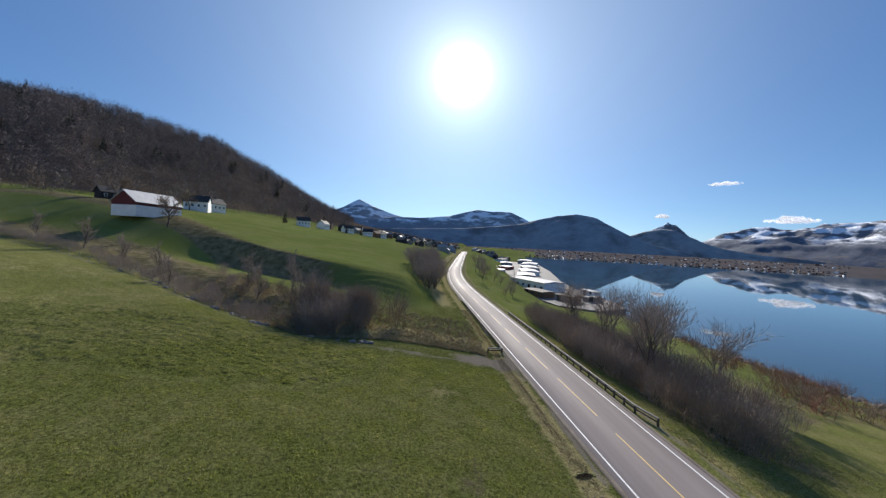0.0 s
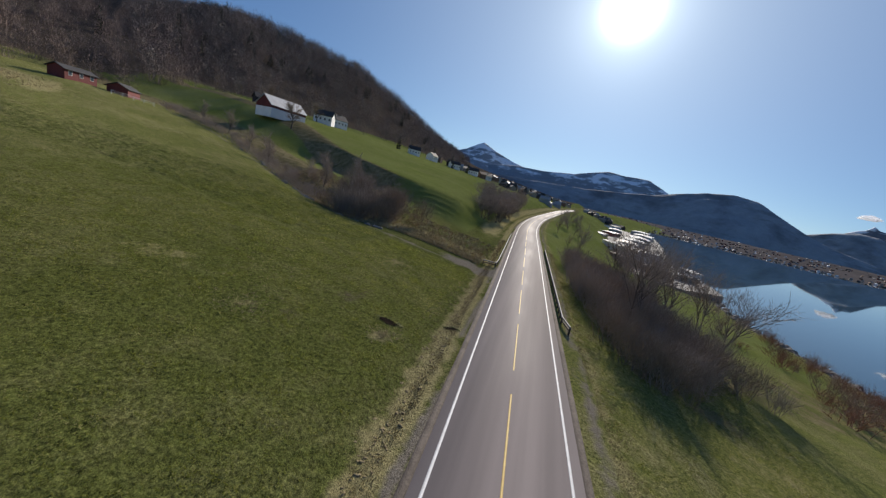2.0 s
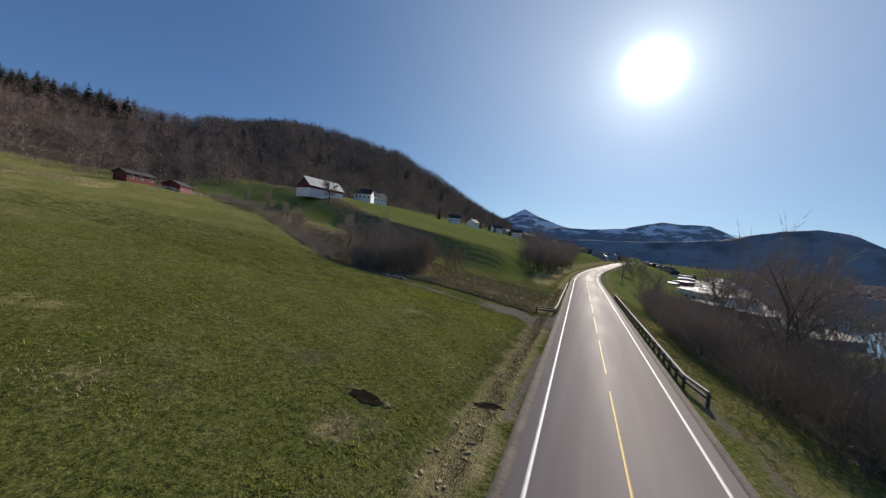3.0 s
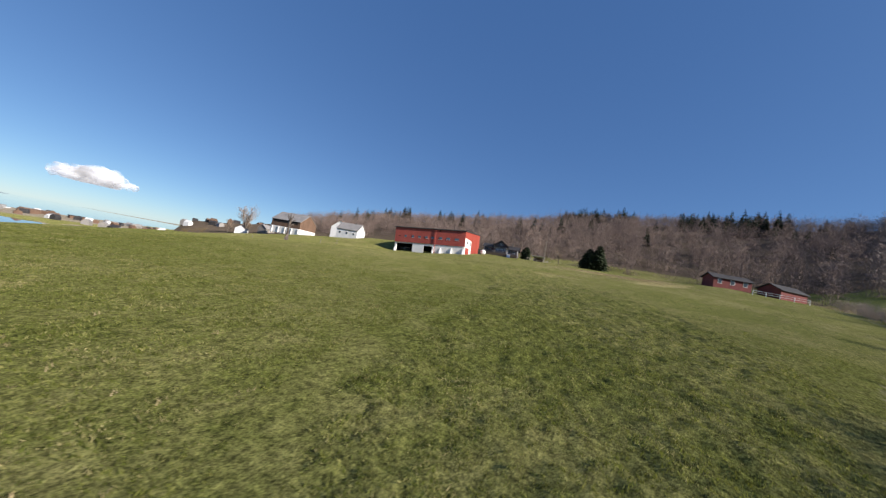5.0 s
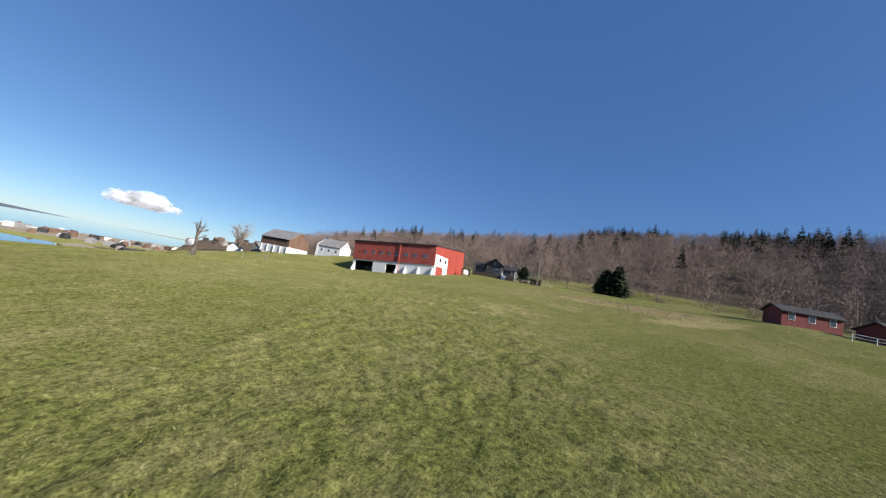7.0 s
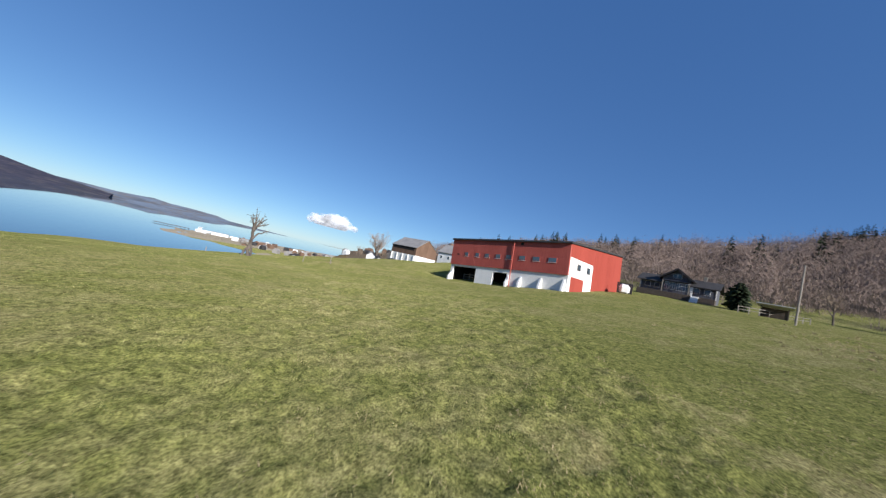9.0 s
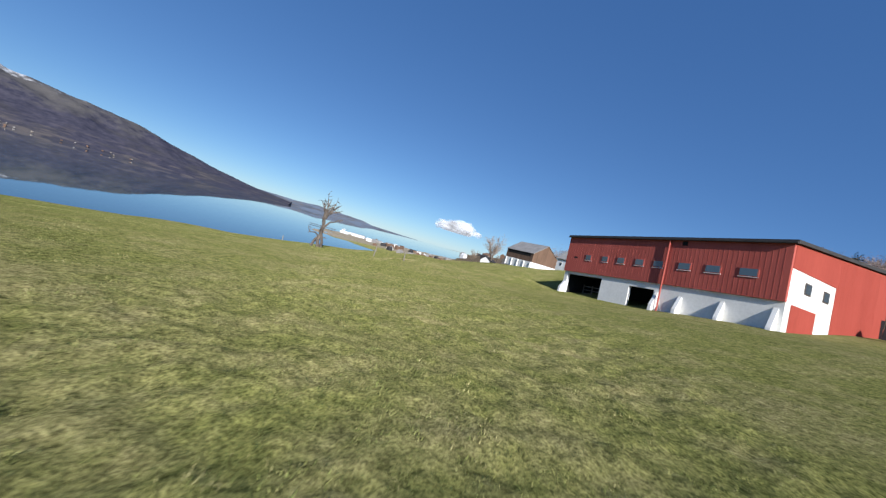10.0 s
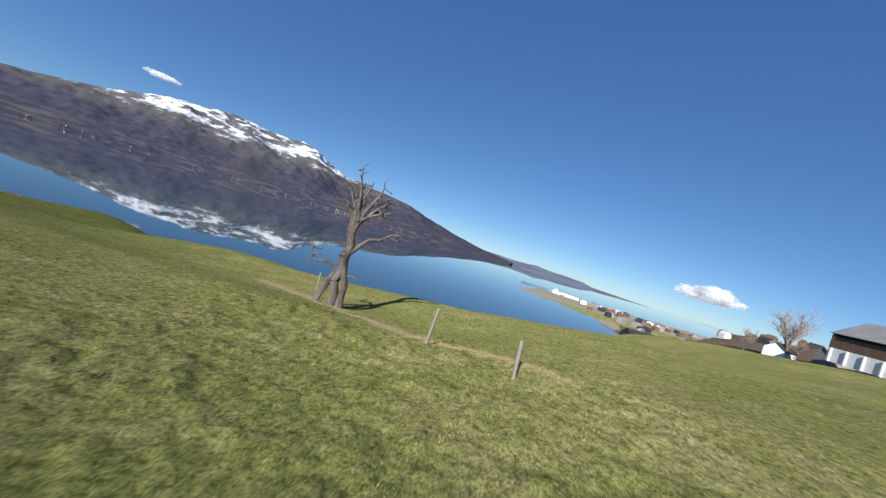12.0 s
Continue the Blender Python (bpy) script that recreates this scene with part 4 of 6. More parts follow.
def conifer_shape(seed, height, width, whorls, arms, lean=False, blunt=False):
    """Trunk and drooping sprays of a spruce, as sticks and narrow leaf blades."""
    rng = np.random.RandomState(seed)
    verts, faces = [], []
    for k in range(whorls):
        f = k / whorls
        reach = width * ((1 - f ** 2.6) ** 0.6 * (0.7 + 0.3 * min(f * 4, 1)) if blunt else (1 - f) ** 0.8) * rng.uniform(0.85, 1.1) + 0.1
        for a in range(arms):
            ang = rng.uniform(0, 6.283)
            z = height * (0.08 + 0.9 * f) + rng.uniform(-0.6, 0.6) * height / whorls
            r = reach * rng.uniform(0.65, 1.1)
            d = np.array((math.cos(ang), math.sin(ang), 0))
            n = np.array((-d[1], d[0], 0))
            base, tip = np.array((0, 0, z)), d * r + np.array((0, 0, z - r * rng.uniform(0.15, 0.45)))
            mid = base * 0.45 + tip * 0.55 + np.array((0, 0, r * 0.08))
            w = r * rng.uniform(0.16, 0.28)
            i = len(verts)
            verts += [base, mid + n * w, tip, mid - n * w, mid - np.array((0, 0, w * 0.9))]
            faces += [(i, i + 1, i + 2), (i, i + 2, i + 3), (i, i + 4, i + 1), (i, i + 3, i + 4), (i + 4, i + 2, i + 1), (i + 4, i + 3, i + 2)]
    if lean:
        faces = [f for k, f in enumerate(faces) if k % 6 < 4]
    return np.array(verts), np.array(faces)


def conifer(name, seed, height, width, label, whorls=22, arms=11, group="", category="tree", blunt=False):
    top = empty(name, 0, 0, 0)
    mesh_object("trunk", *sticks([(0, 0, -0.3, 0, 0, height * 0.95, height * 0.018, 0.02)], 7), BARK, top)
    mesh_object("crown", *conifer_shape(seed, height, width, whorls, arms, blunt=blunt), NEEDLES, top)
    return tagged(top, label, category, group)


fir = empty("fir_tree", 0, 0, 0)
for dx, dy, h, w in ((-1.5, 0.3, 8.0, 3.2), (1.2, -0.3, 9.6, 3.2), (0.2, 1.0, 7.2, 3.8), (2.3, 0.5, 6.2, 2.8), (-2.4, -0.2, 5.4, 2.6)):
    mesh_object("trunk", *sticks([(dx * 0.3, dy * 0.3, -0.3, dx, dy, h * 0.95, 0.2, 0.02)], 7), BARK, fir)
    v, f = conifer_shape(int(h * 2), h * 0.95, w * 1.08, 22, 13, blunt=True)
    mesh_object("crown", v + np.array((dx, dy, 0)), f, NEEDLES, fir)
tagged(fir, "dark green bushy fir with two tops beside the pasture", "tree")
plant(fir, -180, 16.3, 1.2, 100, True)
green_bush = conifer("evergreen_bush", 4, 5.6, 2.5, "rounded dark evergreen beside the timber lodge", 16, 18, category="shrub", blunt=True)
plant(green_bush, -160, -8.5, 1.0, 20, True)


def merged(name, template, places, sizes, turns, heights, material, label, category):
    """One object of many plants that nobody could count."""
    verts, faces = template
    v = np.asarray(verts, np.float32)
    c, s = np.cos(turns), np.sin(turns)
    out = np.empty((len(places), len(v), 3), np.float32)
    out[..., 0] = (v[None, :, 0] * c[:, None] - v[None, :, 1] * s[:, None]) * sizes[:, None] + places[:, 0:1]
    out[..., 1] = (v[None, :, 0] * s[:, None] + v[None, :, 1] * c[:, None]) * sizes[:, None] + places[:, 1:2]
    out[..., 2] = v[None, :, 2] * sizes[:, None] * heights[:, None] + places[:, 2:3]
    f = np.asarray(faces, np.int32)
    f = (np.arange(len(places), dtype=np.int32)[:, None, None] * len(v) + f[None]).reshape(-1, f.shape[1])
    return tagged(mesh_object(name, out.reshape(-1, 3), f, material), label, category, kind="stuff")


p = np.array([(x, y, gz(x, y) - 0.1) for x, y in shore_spots])
for k, (mat, label) in enumerate(((TWIG_RED, "reddish leafless scrub along the shore"), (TWIG, "brown leafless scrub above the shore"))):
    limbs = tree_limbs(33 + k, 2.6, 0.028, 3, 0.7, (7, 5), 14, 0.6, 0.95, 0.3)
    q = p[k::2]
    merged("shore_scrub", mixed_sticks(limbs[0], sum(limbs[1:], []), 3), q, rnd.uniform(0.7, 1.6, len(q)), rnd.uniform(0, 6.28, len(q)), rnd.uniform(0.8, 1.2, len(q)), mat, label, "scrub")


def hill_places(rng, count, near_edge, far_edge, az0, az1, power=1.0):
    az = rng.uniform(az0, az1, count)
    r0 = np.interp(az, (-180, -130, -95, -62, -54, -46, -30, -12, 0), (300, 230, 186, 200, 232, 240, 330, 520, 800))
    r1 = np.interp(az, (-180, -130, -60, -35, -12, 0, 180), (460, 430, 430, 560, 900, 1200, 1200))
    r = r0 + (r1 * 1.02 - r0) * (near_edge + (far_edge - near_edge) * rng.uniform(0, 1, count) ** power)
    x, y = r * np.sin(np.radians(az)) - 10, r * np.cos(np.radians(az))
    wild = (x < -232) | (y > -92)  # none in the farmyard
    return np.stack([x, y, ground(x, y) - 0.3], 1)[wild]


def crown_shape(seed, height, width, twigs, low=0.22, thick=1.0, brush=0.25):
    """A bare forest tree: a trunk, an uneven crown of slim rising twigs and undergrowth round its foot."""
    rng = np.random.RandomState(seed)
    lobes = rng.normal(0, 1, (7, 3)) * (0.28, 0.28, 0.16)
    rows = []
    for k in range(twigs):
        c = lobes[k % 7] + rng.normal(0, 0.2, 3)
        at = np.array((c[0] * width, c[1] * width, height * (low + (1 - low) * (0.48 + c[2]))))
        way = np.array((c[0] * 1.2, c[1] * 1.2, 0.75)) + rng.normal(0, 0.35, 3)
        end = at + way / np.linalg.norm(way) * rng.uniform(0.6, 1.4)
        rows.append((*at, *end, rng.uniform(0.03, 0.06) * thick, 0))
    for k in range(int(twigs * brush)):
        at = np.array((*rng.normal(0, width * 0.4, 2), -0.3))
        end = at + np.array((*rng.normal(0, 0.6, 2), rng.uniform(1.2, 3.4)))
        rows.append((*at, *end, rng.uniform(0.02, 0.04) * thick, 0))
    return mixed_sticks([(0, 0, -0.6, 0, 0, height * 0.62, 0.1, 0.05)], rows, 3)


def woods(label, material, shape, places):
    n = len(places)
    merged("hillside_woods", shape, places, rnd.uniform(0.7, 1.15, n), rnd.uniform(0, 6.28, n), rnd.uniform(0.85, 1.15, n), material, label, "woods")


woods("leafless grey-brown hillside woods", HILL_TWIG, crown_shape(70, 11.0, 5.2, 230, 0.12, 1.1), hill_places(rnd, 900, -0.02, 1.0, -136, -46, 0.8))
woods("leafless brown hillside woods", HILL_TWIG_DARK, crown_shape(71, 11.0, 5.2, 230, 0.12, 1.1), hill_places(rnd, 900, -0.02, 1.0, -136, -46, 0.8))
woods("bare grey hillside woods", HILL_TWIG, crown_shape(72, 11.0, 5.2, 200, 0.12, 1.1), hill_places(rnd, 500, -0.02, 1.0, -136, -46, 0.8))
woods("dense bare trees along the hill crest", HILL_TWIG_DARK, crown_shape(75, 9.5, 4.8, 170, 0.05, 1.3), hill_places(rnd, 550, 0.88, 1.0, -134, -13))
# the long flank towards the town, farther off
for k, (mat, label) in enumerate(((HILL_TWIG_DARK, "dark leafless woods on the long hill flank"), (HILL_TWIG_GREY, "grey leafless woods on the long hill flank"))):
    woods(label, mat, crown_shape(77 + k, 11.0, 6.5, 75, 0.02, 2.6, 0.15), hill_places(rnd, 2100, -0.02, 1.0, -60, -13, 0.6))
spruce = conifer_shape(9, 13.5, 4.6, 14, 8, True)
groves = [(50, 0.85, 1.0, -93, -88), (40, 0.85, 1.0, -89, -84), (90, 0.6, 1.0, -78, -68), (24, 0.9, 1.0, -124, -117), (14, 0.9, 1.0, -113, -104), (10, 0.9, 1.0, -66, -62), (18, 0.93, 1.0, -53, -49.5), (26, 0.9, 1.0, -94, -90.5), (22, 0.92, 1.0, -86, -83),
          (22, 0.25, 0.72, -70, -44), (18, 0.25, 0.75, -46, -26), (15, 0.3, 0.7, -100, -70), (12, 0.2, 1.0, -26, -14), (30, 0.5, 0.8, -130, -104)]
where = np.concatenate([hill_places(rnd, *g) for g in groves])
merged("spruce_woods", spruce, where, rnd.uniform(0.65, 1.3, len(where)), rnd.uniform(0, 6.28, len(where)), rnd.uniform(0.8, 1.2, len(where)), NEEDLES, "dark spruces among the bare hillside woods", "woods")

# ---- farm buildings ----
def window(parent, x, z, w, h, side_y, out=-1, frame_mat=None, name="window"):
    """A framed pane in a wall that faces -y (out=-1) or +y."""
    f = boxed(name, frame_mat or WHITE_WOOD, parent, (x - w / 2 - 0.08, side_y - 0.06, z - h / 2 - 0.08, x + w / 2 + 0.08, side_y + 0.06, z + h / 2 + 0.08), bevel=0.015)
    y = side_y + out * 0.075
    boxed("pane", GLASS, f, (x - w / 2, min(y, y - out * 0.02), z - h / 2, x + w / 2, max(y, y - out * 0.02), z + h / 2))
    return f


def red_barn():
    """The long barn at the top of the pasture: own x along its front, front facing -y."""
    L, W, top, back, sill = 24.0, 21.5, 7.85, 9.8, 3.05
    barn = empty("barn", -121.7, -44.8, 10.15, 95.6)
    barn.matrix_basis = pose(-121.7, -44.8, 10.15, 0, 0, 95.6) @ Matrix.Rotation(radians(-4.3), 4, "Y")
    # white lower wall: an open bay and a doorway at the far end
    for name, x0, x1, z0 in (("corner_pier", -0.05, 0.55, -1.5), ("wall_panel", 6.3, 10.2, -1.5), ("lintel", 10.2, 13.2, 2.35), ("wall_panel", 13.2, L - 0.4, -1.5), ("lintel", 0.55, 6.3, sill - 0.35)):
        boxed(name, WHITE_WASH, barn, (x0, 0, z0, x1, 0.4, sill), "whitewashed concrete")
    boxed("end_wall", WHITE_WASH, barn, (0, 0.4, -1.5, 0.4, W, sill), "whitewashed concrete")
    boxed("wall_panel", WHITE_WASH, barn, (L - 0.4, 0, -1.5, L, 8.6, 5.9), "whitewashed gable panel")
    # stall behind the openings, boxed in near-black so its shade is in the colour
    for d in ((0.42, 5.5, -1.5, 14, 5.7, sill), (0.42, 0.45, -1.5, 0.5, 5.5, sill), (13.9, 0.45, -1.5, 14, 5.5, sill), (0.42, 0.42, sill - 0.06, 14, 5.7, sill - 0.01), (0.42, 0.42, -1.5, 14, 5.6, -0.1), (6.4, 0.42, -1.5, 10.1, 0.5, sill - 0.07)):
        boxed("stall_shade_lining", INSIDE_SHADE, barn, d, "near-black lining for the shade in the open bay")
    for k in range(3):
        boxed("feed_rail", GREY_WOOD, barn, (0.8, 3.2, 0.5 + 0.5 * k, 4.2, 3.28, 0.62 + 0.5 * k))
    for x in (0.9, 2.4, 4.1):
        boxed("feed_post", GREY_WOOD, barn, (x - 0.06, 3.1, -0.4, x + 0.06, 3.2, 1.8))
    # sloping buttresses
    for x, h in ((0.25, 2.0), (13.55, 2.6), (16.0, 2.5), (19.7, 2.7), (23.5, 2.9)):
        bm = bmesh.new()
        prism(bm, [(0.0, -1.5), (0.95, -1.5), (0.75, 0.7), (0.0, h - 0.4)], -0.2, 0.2)
        bmesh.ops.bevel(bm, geom=bm.edges[:], offset=0.03, segments=1, affect="EDGES")
        bmesh.ops.transform(bm, matrix=Matrix.Translation((x, 0, 0)) @ Matrix.Rotation(radians(-90), 4, "Z"), verts=bm.verts[:])
        part("buttress", bm, WHITE_WASH, barn)
    # red boarded upper storey
    boxed("boarded_wall", RED_BOARDS, barn, (-0.15, -0.22, sill, L + 0.02, 0.1, top), "red boarded front wall")
    bm = bmesh.new()
    prism(bm, [(0.1, sill), (W, sill), (W, back - 0.1), (0.1, top)], -0.15, 0.1)
    bmesh.ops.transform(bm, matrix=Matrix(((0, 1, 0, 0), (1, 0, 0, 0), (0, 0, 1, 0), (0, 0, 0, 1))), verts=bm.verts[:])
    part("end_boards", bm, RED_BOARDS, barn, "dark red boarded end wall")
    bm = bmesh.new()
    prism(bm, [(0.1, 5.9), (8.6, 5.9), (8.6, -1.5), (W, -1.5), (W, back - 0.1), (0.1, top)], L - 0.12, L + 0.05)
    bmesh.ops.transform(bm, matrix=Matrix(((0, 1, 0, 0), (1, 0, 0, 0), (0, 0, 1, 0), (0, 0, 0, 1))), verts=bm.verts[:])
    part("gable_wall", bm, RED_GABLE, barn, "red boarded gable wall")
    boxed("back_wall", RED_BOARDS, barn, (0.1, W - 0.2, -1.5, L - 0.15, W, back - 0.2))
    for k in range(60):
        boxed("board_strip", RED_BOARDS, barn, (0.4 * k - 0.1, -0.23, sill + 0.03, 0.4 * k - 0.05, -0.22, top - 0.04))
    for k in range(24):
        y = 8.9 + 0.4 * k
        boxed("board_strip", RED_GABLE, barn, (L + 0.05, y, -0.5, L + 0.06, y + 0.05, top + (back - top) * y / W - 0.3))
    # doors and windows
    boxed("barn_door", RED_GABLE, barn, (L - 0.02, 0.9, 0.0, L + 0.07, 5.4, 3.0), "red garage door", 0.02)
    for y in (3.3, 6.9):
        f = boxed("window", DARK_WOOD, barn, (L - 0.02, y - 0.6, 4.2, L + 0.06, y + 0.6, 5.2))
        boxed("pane", GLASS, f, (L + 0.06, y - 0.5, 4.3, L + 0.075, y + 0.5, 5.1))
    for x, w in ((3.7, 0.8), (6.3, 0.8), (8.6, 0.9), (11.0, 0.95), (13.2, 1.0), (15.9, 1.1), (18.5, 1.2), (21.3, 1.3)):
        f = boxed("window", RED_BOARDS, barn, (x - w / 2 - 0.1, -0.27, 4.75, x + w / 2 + 0.1, -0.2, 5.55), "dark red frame")
        boxed("pane", SKY_GLASS, f, (x - w / 2, -0.285, 4.83, x + w / 2, -0.268, 5.47))
        boxed("window_sill", WHITE_WOOD, f, (x - w / 2 - 0.12, -0.29, 4.71, x + w / 2 + 0.12, -0.2, 4.75))
    boxed("vent", INSIDE_SHADE, barn, (1.3, -0.25, 4.95, 1.9, -0.2, 5.15))
    boxed("vent", INSIDE_SHADE, barn, (15.3, -0.26, 7.3, 15.8, -0.2, 7.75), bevel=0.02)
    bm = bmesh.new()
    bmesh.ops.create_cone(bm, cap_ends=True, segments=10, radius1=0.09, radius2=0.09, depth=top + 0.5, matrix=Matrix.Translation((14.1, -0.4, top / 2 - 0.3)))
    part("downpipe", bm, RED_BOARDS, barn, "dark red downpipe")
    # low roof rising to the back, with a dark overhanging edge
    bm = bmesh.new()
    prism(bm, [(-0.4, top - 0.05), (-0.4, top + 0.28), (W + 0.6, back + 0.3), (W + 0.6, back), (0, top + 0.02)], -0.35, L + 0.3)
    bmesh.ops.transform(bm, matrix=Matrix(((0, 1, 0, 0), (1, 0, 0, 0), (0, 0, 1, 0), (0, 0, 0, 1))), verts=bm.verts[:])
    part("roof", bm, DARK_ROOF, barn, "low dark felt roof")
    boxed("gutter", DARK_ROOF, barn, (-0.3, -0.56, top - 0.06, L + 0.3, -0.41, top + 0.12), bevel=0.03)
    return tagged(barn, "long red boarded barn with whitewashed buttressed lower wall", "barn")


SKY_GLASS = shader("old_window_glass", 0.12, 0, 0.8)[0]
SKY_GLASS.node_tree.nodes["Principled BSDF"].inputs["Base Color"].default_value = (0.09, 0.125, 0.15, 1)
red_barn()


def farmhouse(name, label, x, y, turn, length, width, wall, ridge, wall_mat, roof_mat, foot_mat=None, foot=0.0, rows=1, cols=4, chimney=True, z=None, category="house", group=""):
    top = gable_house(name, label, x, y, turn, length, width, wall, ridge, gz(x, y) if z is None else z, wall_mat, roof_mat, foot_mat, foot, group, category)
    for r in range(rows):
        for c in range(cols):
            xx = -length / 2 + length * (c + 0.5) / cols
            zz = foot + (wall - foot) * (r + 0.55) / rows
            for s in (-1, 1):
                window(top, xx, zz, 0.9, 1.1, s * width / 2, s)
    if chimney:
        boxed("chimney", STONE, top, (length * 0.15, -0.35, ridge - 0.6, length * 0.15 + 0.7, 0.35, ridge + 0.9), bevel=0.03)
    return top


# brown barn past the pasture
wb = farmhouse("barn", "brown boarded barn with grey roof and white lower wall", -196, -169.4, -82, 22, 16.5, 7.4, 13.0, BROWN_WOOD, GREY_ROOF, WHITE_WASH, 2.8, 1, 0, False, z=13.2, category="barn")
# flat dark panel painted as the shade of an open hayloft
boxed("hayloft_opening_shade", INSIDE_SHADE, wb, (-9, 8.21, 5.4, 9.6, 8.29, 7.2))
for k in range(5):
    boxed("post", WHITE_WASH, wb, (-10.4 + 5.0 * k, 8.25, -1.5, -10.0 + 5.0 * k, 8.7, 2.6))
farmhouse("house", "white boarded farmhouse with brown roof", -188, -122, 20, 14, 9.5, 6.4, 10.4, WHITE_WOOD, BROWN_WOOD, rows=2, cols=4)
farmhouse("house", "white boarded house with grey roof and dark windows", -174, -105, 100, 12, 9, 4.6, 8.2, WHITE_WOOD, GREY_ROOF, cols=3)
farmhouse("house", "low dark house on the field edge", -160, -256, 22, 25, 11, 4.6, 8.8, BLACK_WOOD, DARK_ROOF, cols=4)
farmhouse("house", "small white house behind bare trees", -196, -218, 40, 9, 7, 3.2, 5.8, WHITE_WOOD, DARK_ROOF, cols=3)
farmhouse("house", "grey house behind bare trees", -206, -206, 10, 9, 7, 3.2, 5.8, GREY_WOOD, GREY_ROOF, cols=3)
yard = bare_tree("tree", 81, 11.0, 0.35, BARK, TWIG, "tall leafless tree with a dense square crown", kids=(8, 7, 6), group="yard trees", spread=0.7)
scatter(yard, [(-206, -226), (-181, -212), (-152, -262)], rnd, 0.8, 1.1)
plant(bare_tree("tree", 83, 11.0, 0.4, BARK, TWIG_GREY, "large leafless tree with a dense broad crown", levels=5, kids=(8, 7, 6, 4), spread=0.8), -197, -215, 1.55, 30, True)
plant(bare_tree("tree", 84, 5.2, 0.2, BARK, TWIG, "small gnarled leafless tree below the wooded hill", kids=(7, 6, 5), spread=0.8), -177, 2.6, 1.0, 40, True)
gold_bush = shrub("bush", 82, 4.5, 20, worn("golden_twigs", (0.12, 0.085, 0.03), (0.26, 0.19, 0.075), 4, 0.05, 0.95, 0), "golden-brown bush on the field edge", kids=(7, 6), lean=0.6)
scatter(gold_bush, [(-183, -250), (-187, -247), (-179, -253), (-186, -128), (-189, -131), (-183, -119)], rnd, 0.7, 1.0)


SLATE_WOOD = worn("slate_stained_boards", (0.045, 0.048, 0.062), (0.115, 0.12, 0.145), 5, 0.6, 0.6, 0.15, 0.01, stretch=(1, 1, 0.15))


def lodge():
    """A dark timber lodge: a gabled middle between two lower wings, with a terrace along its front."""
    x, y = -166, -20
    top = empty("lodge", x, y, gz(x, y) + 0.5, 97)
    top.matrix_basis = pose(x, y, gz(x, y) + 0.8, 0, 0, 97) @ Matrix.Diagonal((0.74, 0.74, 0.8, 1))
    turned = Matrix(((0, 1, 0, 0), (1, 0, 0, 0), (0, 0, 1, 0), (0, 0, 0, 1)))
    boxed("terrace", DARK_WOOD, top, (-9.6, -6.0, -1.6, 9.6, -3.6, -0.1), bevel=0.03)
    for s in (-1, 1):
        x0, x1 = (3.2, 9.4) if s > 0 else (-9.4, -3.2)
        boxed("wing_wall", SLATE_WOOD, top, (x0, -3.4, -1.5, x1, 3.6, 2.7))
        bm = bmesh.new()
        prism(bm, [(-4.9, 2.3), (-4.9, 2.5), (0.1, 4.7), (5.0, 2.5), (5.0, 2.3), (0.1, 4.4)], x0 - (0.2 if s > 0 else 0.9), x1 + (0.9 if s > 0 else 0.2))
        bmesh.ops.transform(bm, matrix=turned, verts=bm.verts[:])
        part("wing_roof", bm, DARK_ROOF, top)
        for k in range(2):
            window(top, s * (4.9 + 2.5 * k), 1.5, 1.3, 1.3, -3.4, -1)
        boxed("corner_board", WHITE_WOOD, top, (s * 9.4 - 0.12, -3.5, -1.5, s * 9.4 + 0.12, -3.38, 2.4), "pale corner board")
    bm = bmesh.new()
    prism(bm, [(-3.4, -1.5), (3.4, -1.5), (3.4, 4.0), (0, 6.2), (-3.4, 4.0)], -4.2, 3.8)
    part("gable_wall", bm, SLATE_WOOD, top)
    for s in (-1, 1):
        pitch = math.atan2(2.2, 3.4)
        bm = bmesh.new()
        box(bm, -5.3 if s < 0 else -0.05, -5.6, 0, 0.05 if s < 0 else 5.3, 4.4, 0.22)
        bmesh.ops.transform(bm, matrix=Matrix.Translation((0, 0, 6.4)) @ Matrix.Rotation(s * pitch, 4, "Y"), verts=bm.verts[:])
        part("gable_roof", bm, DARK_ROOF, top)
        bm = bmesh.new()
        box(bm, -5.3 if s < 0 else 0.0, -5.68, -0.22, 0.0 if s < 0 else 5.3, -5.61, 0.12)
        bmesh.ops.transform(bm, matrix=Matrix.Translation((0, 0, 6.4)) @ Matrix.Rotation(s * pitch, 4, "Y"), verts=bm.verts[:])
        part("bargeboard", bm, BLACK_WOOD, top)
    for xx in (-2.3, -0.8, 0.8, 2.3):
        pane = window(top, xx, 1.75, 1.05, 1.9, -4.2, -1)
        boxed("glazing_bar", WHITE_WOOD, pane, (xx - 0.04, -4.31, 0.8, xx + 0.04, -4.285, 2.7))
        boxed("glazing_bar", WHITE_WOOD, pane, (xx - 0.52, -4.31, 2.0, xx + 0.52, -4.285, 2.08))
    window(top, -0.6, 4.5, 0.9, 1.0, -4.2, -1)
    window(top, 0.6, 4.5, 0.9, 1.0, -4.2, -1)
    boxed("balcony", SLATE_WOOD, top, (-3.4, -5.2, 3.1, 3.4, -4.2, 3.25))
    for xx in (-3.3, 3.3):
        boxed("balcony_post", GREY_WOOD, top, (xx - 0.1, -5.2, -0.1, xx + 0.1, -5.0, 3.1))
    for k in range(15):
        boxed("balcony_bar", BLACK_WOOD, top, (-3.35 + k * 0.475, -5.2, 3.25, -3.29 + k * 0.475, -5.14, 4.0))
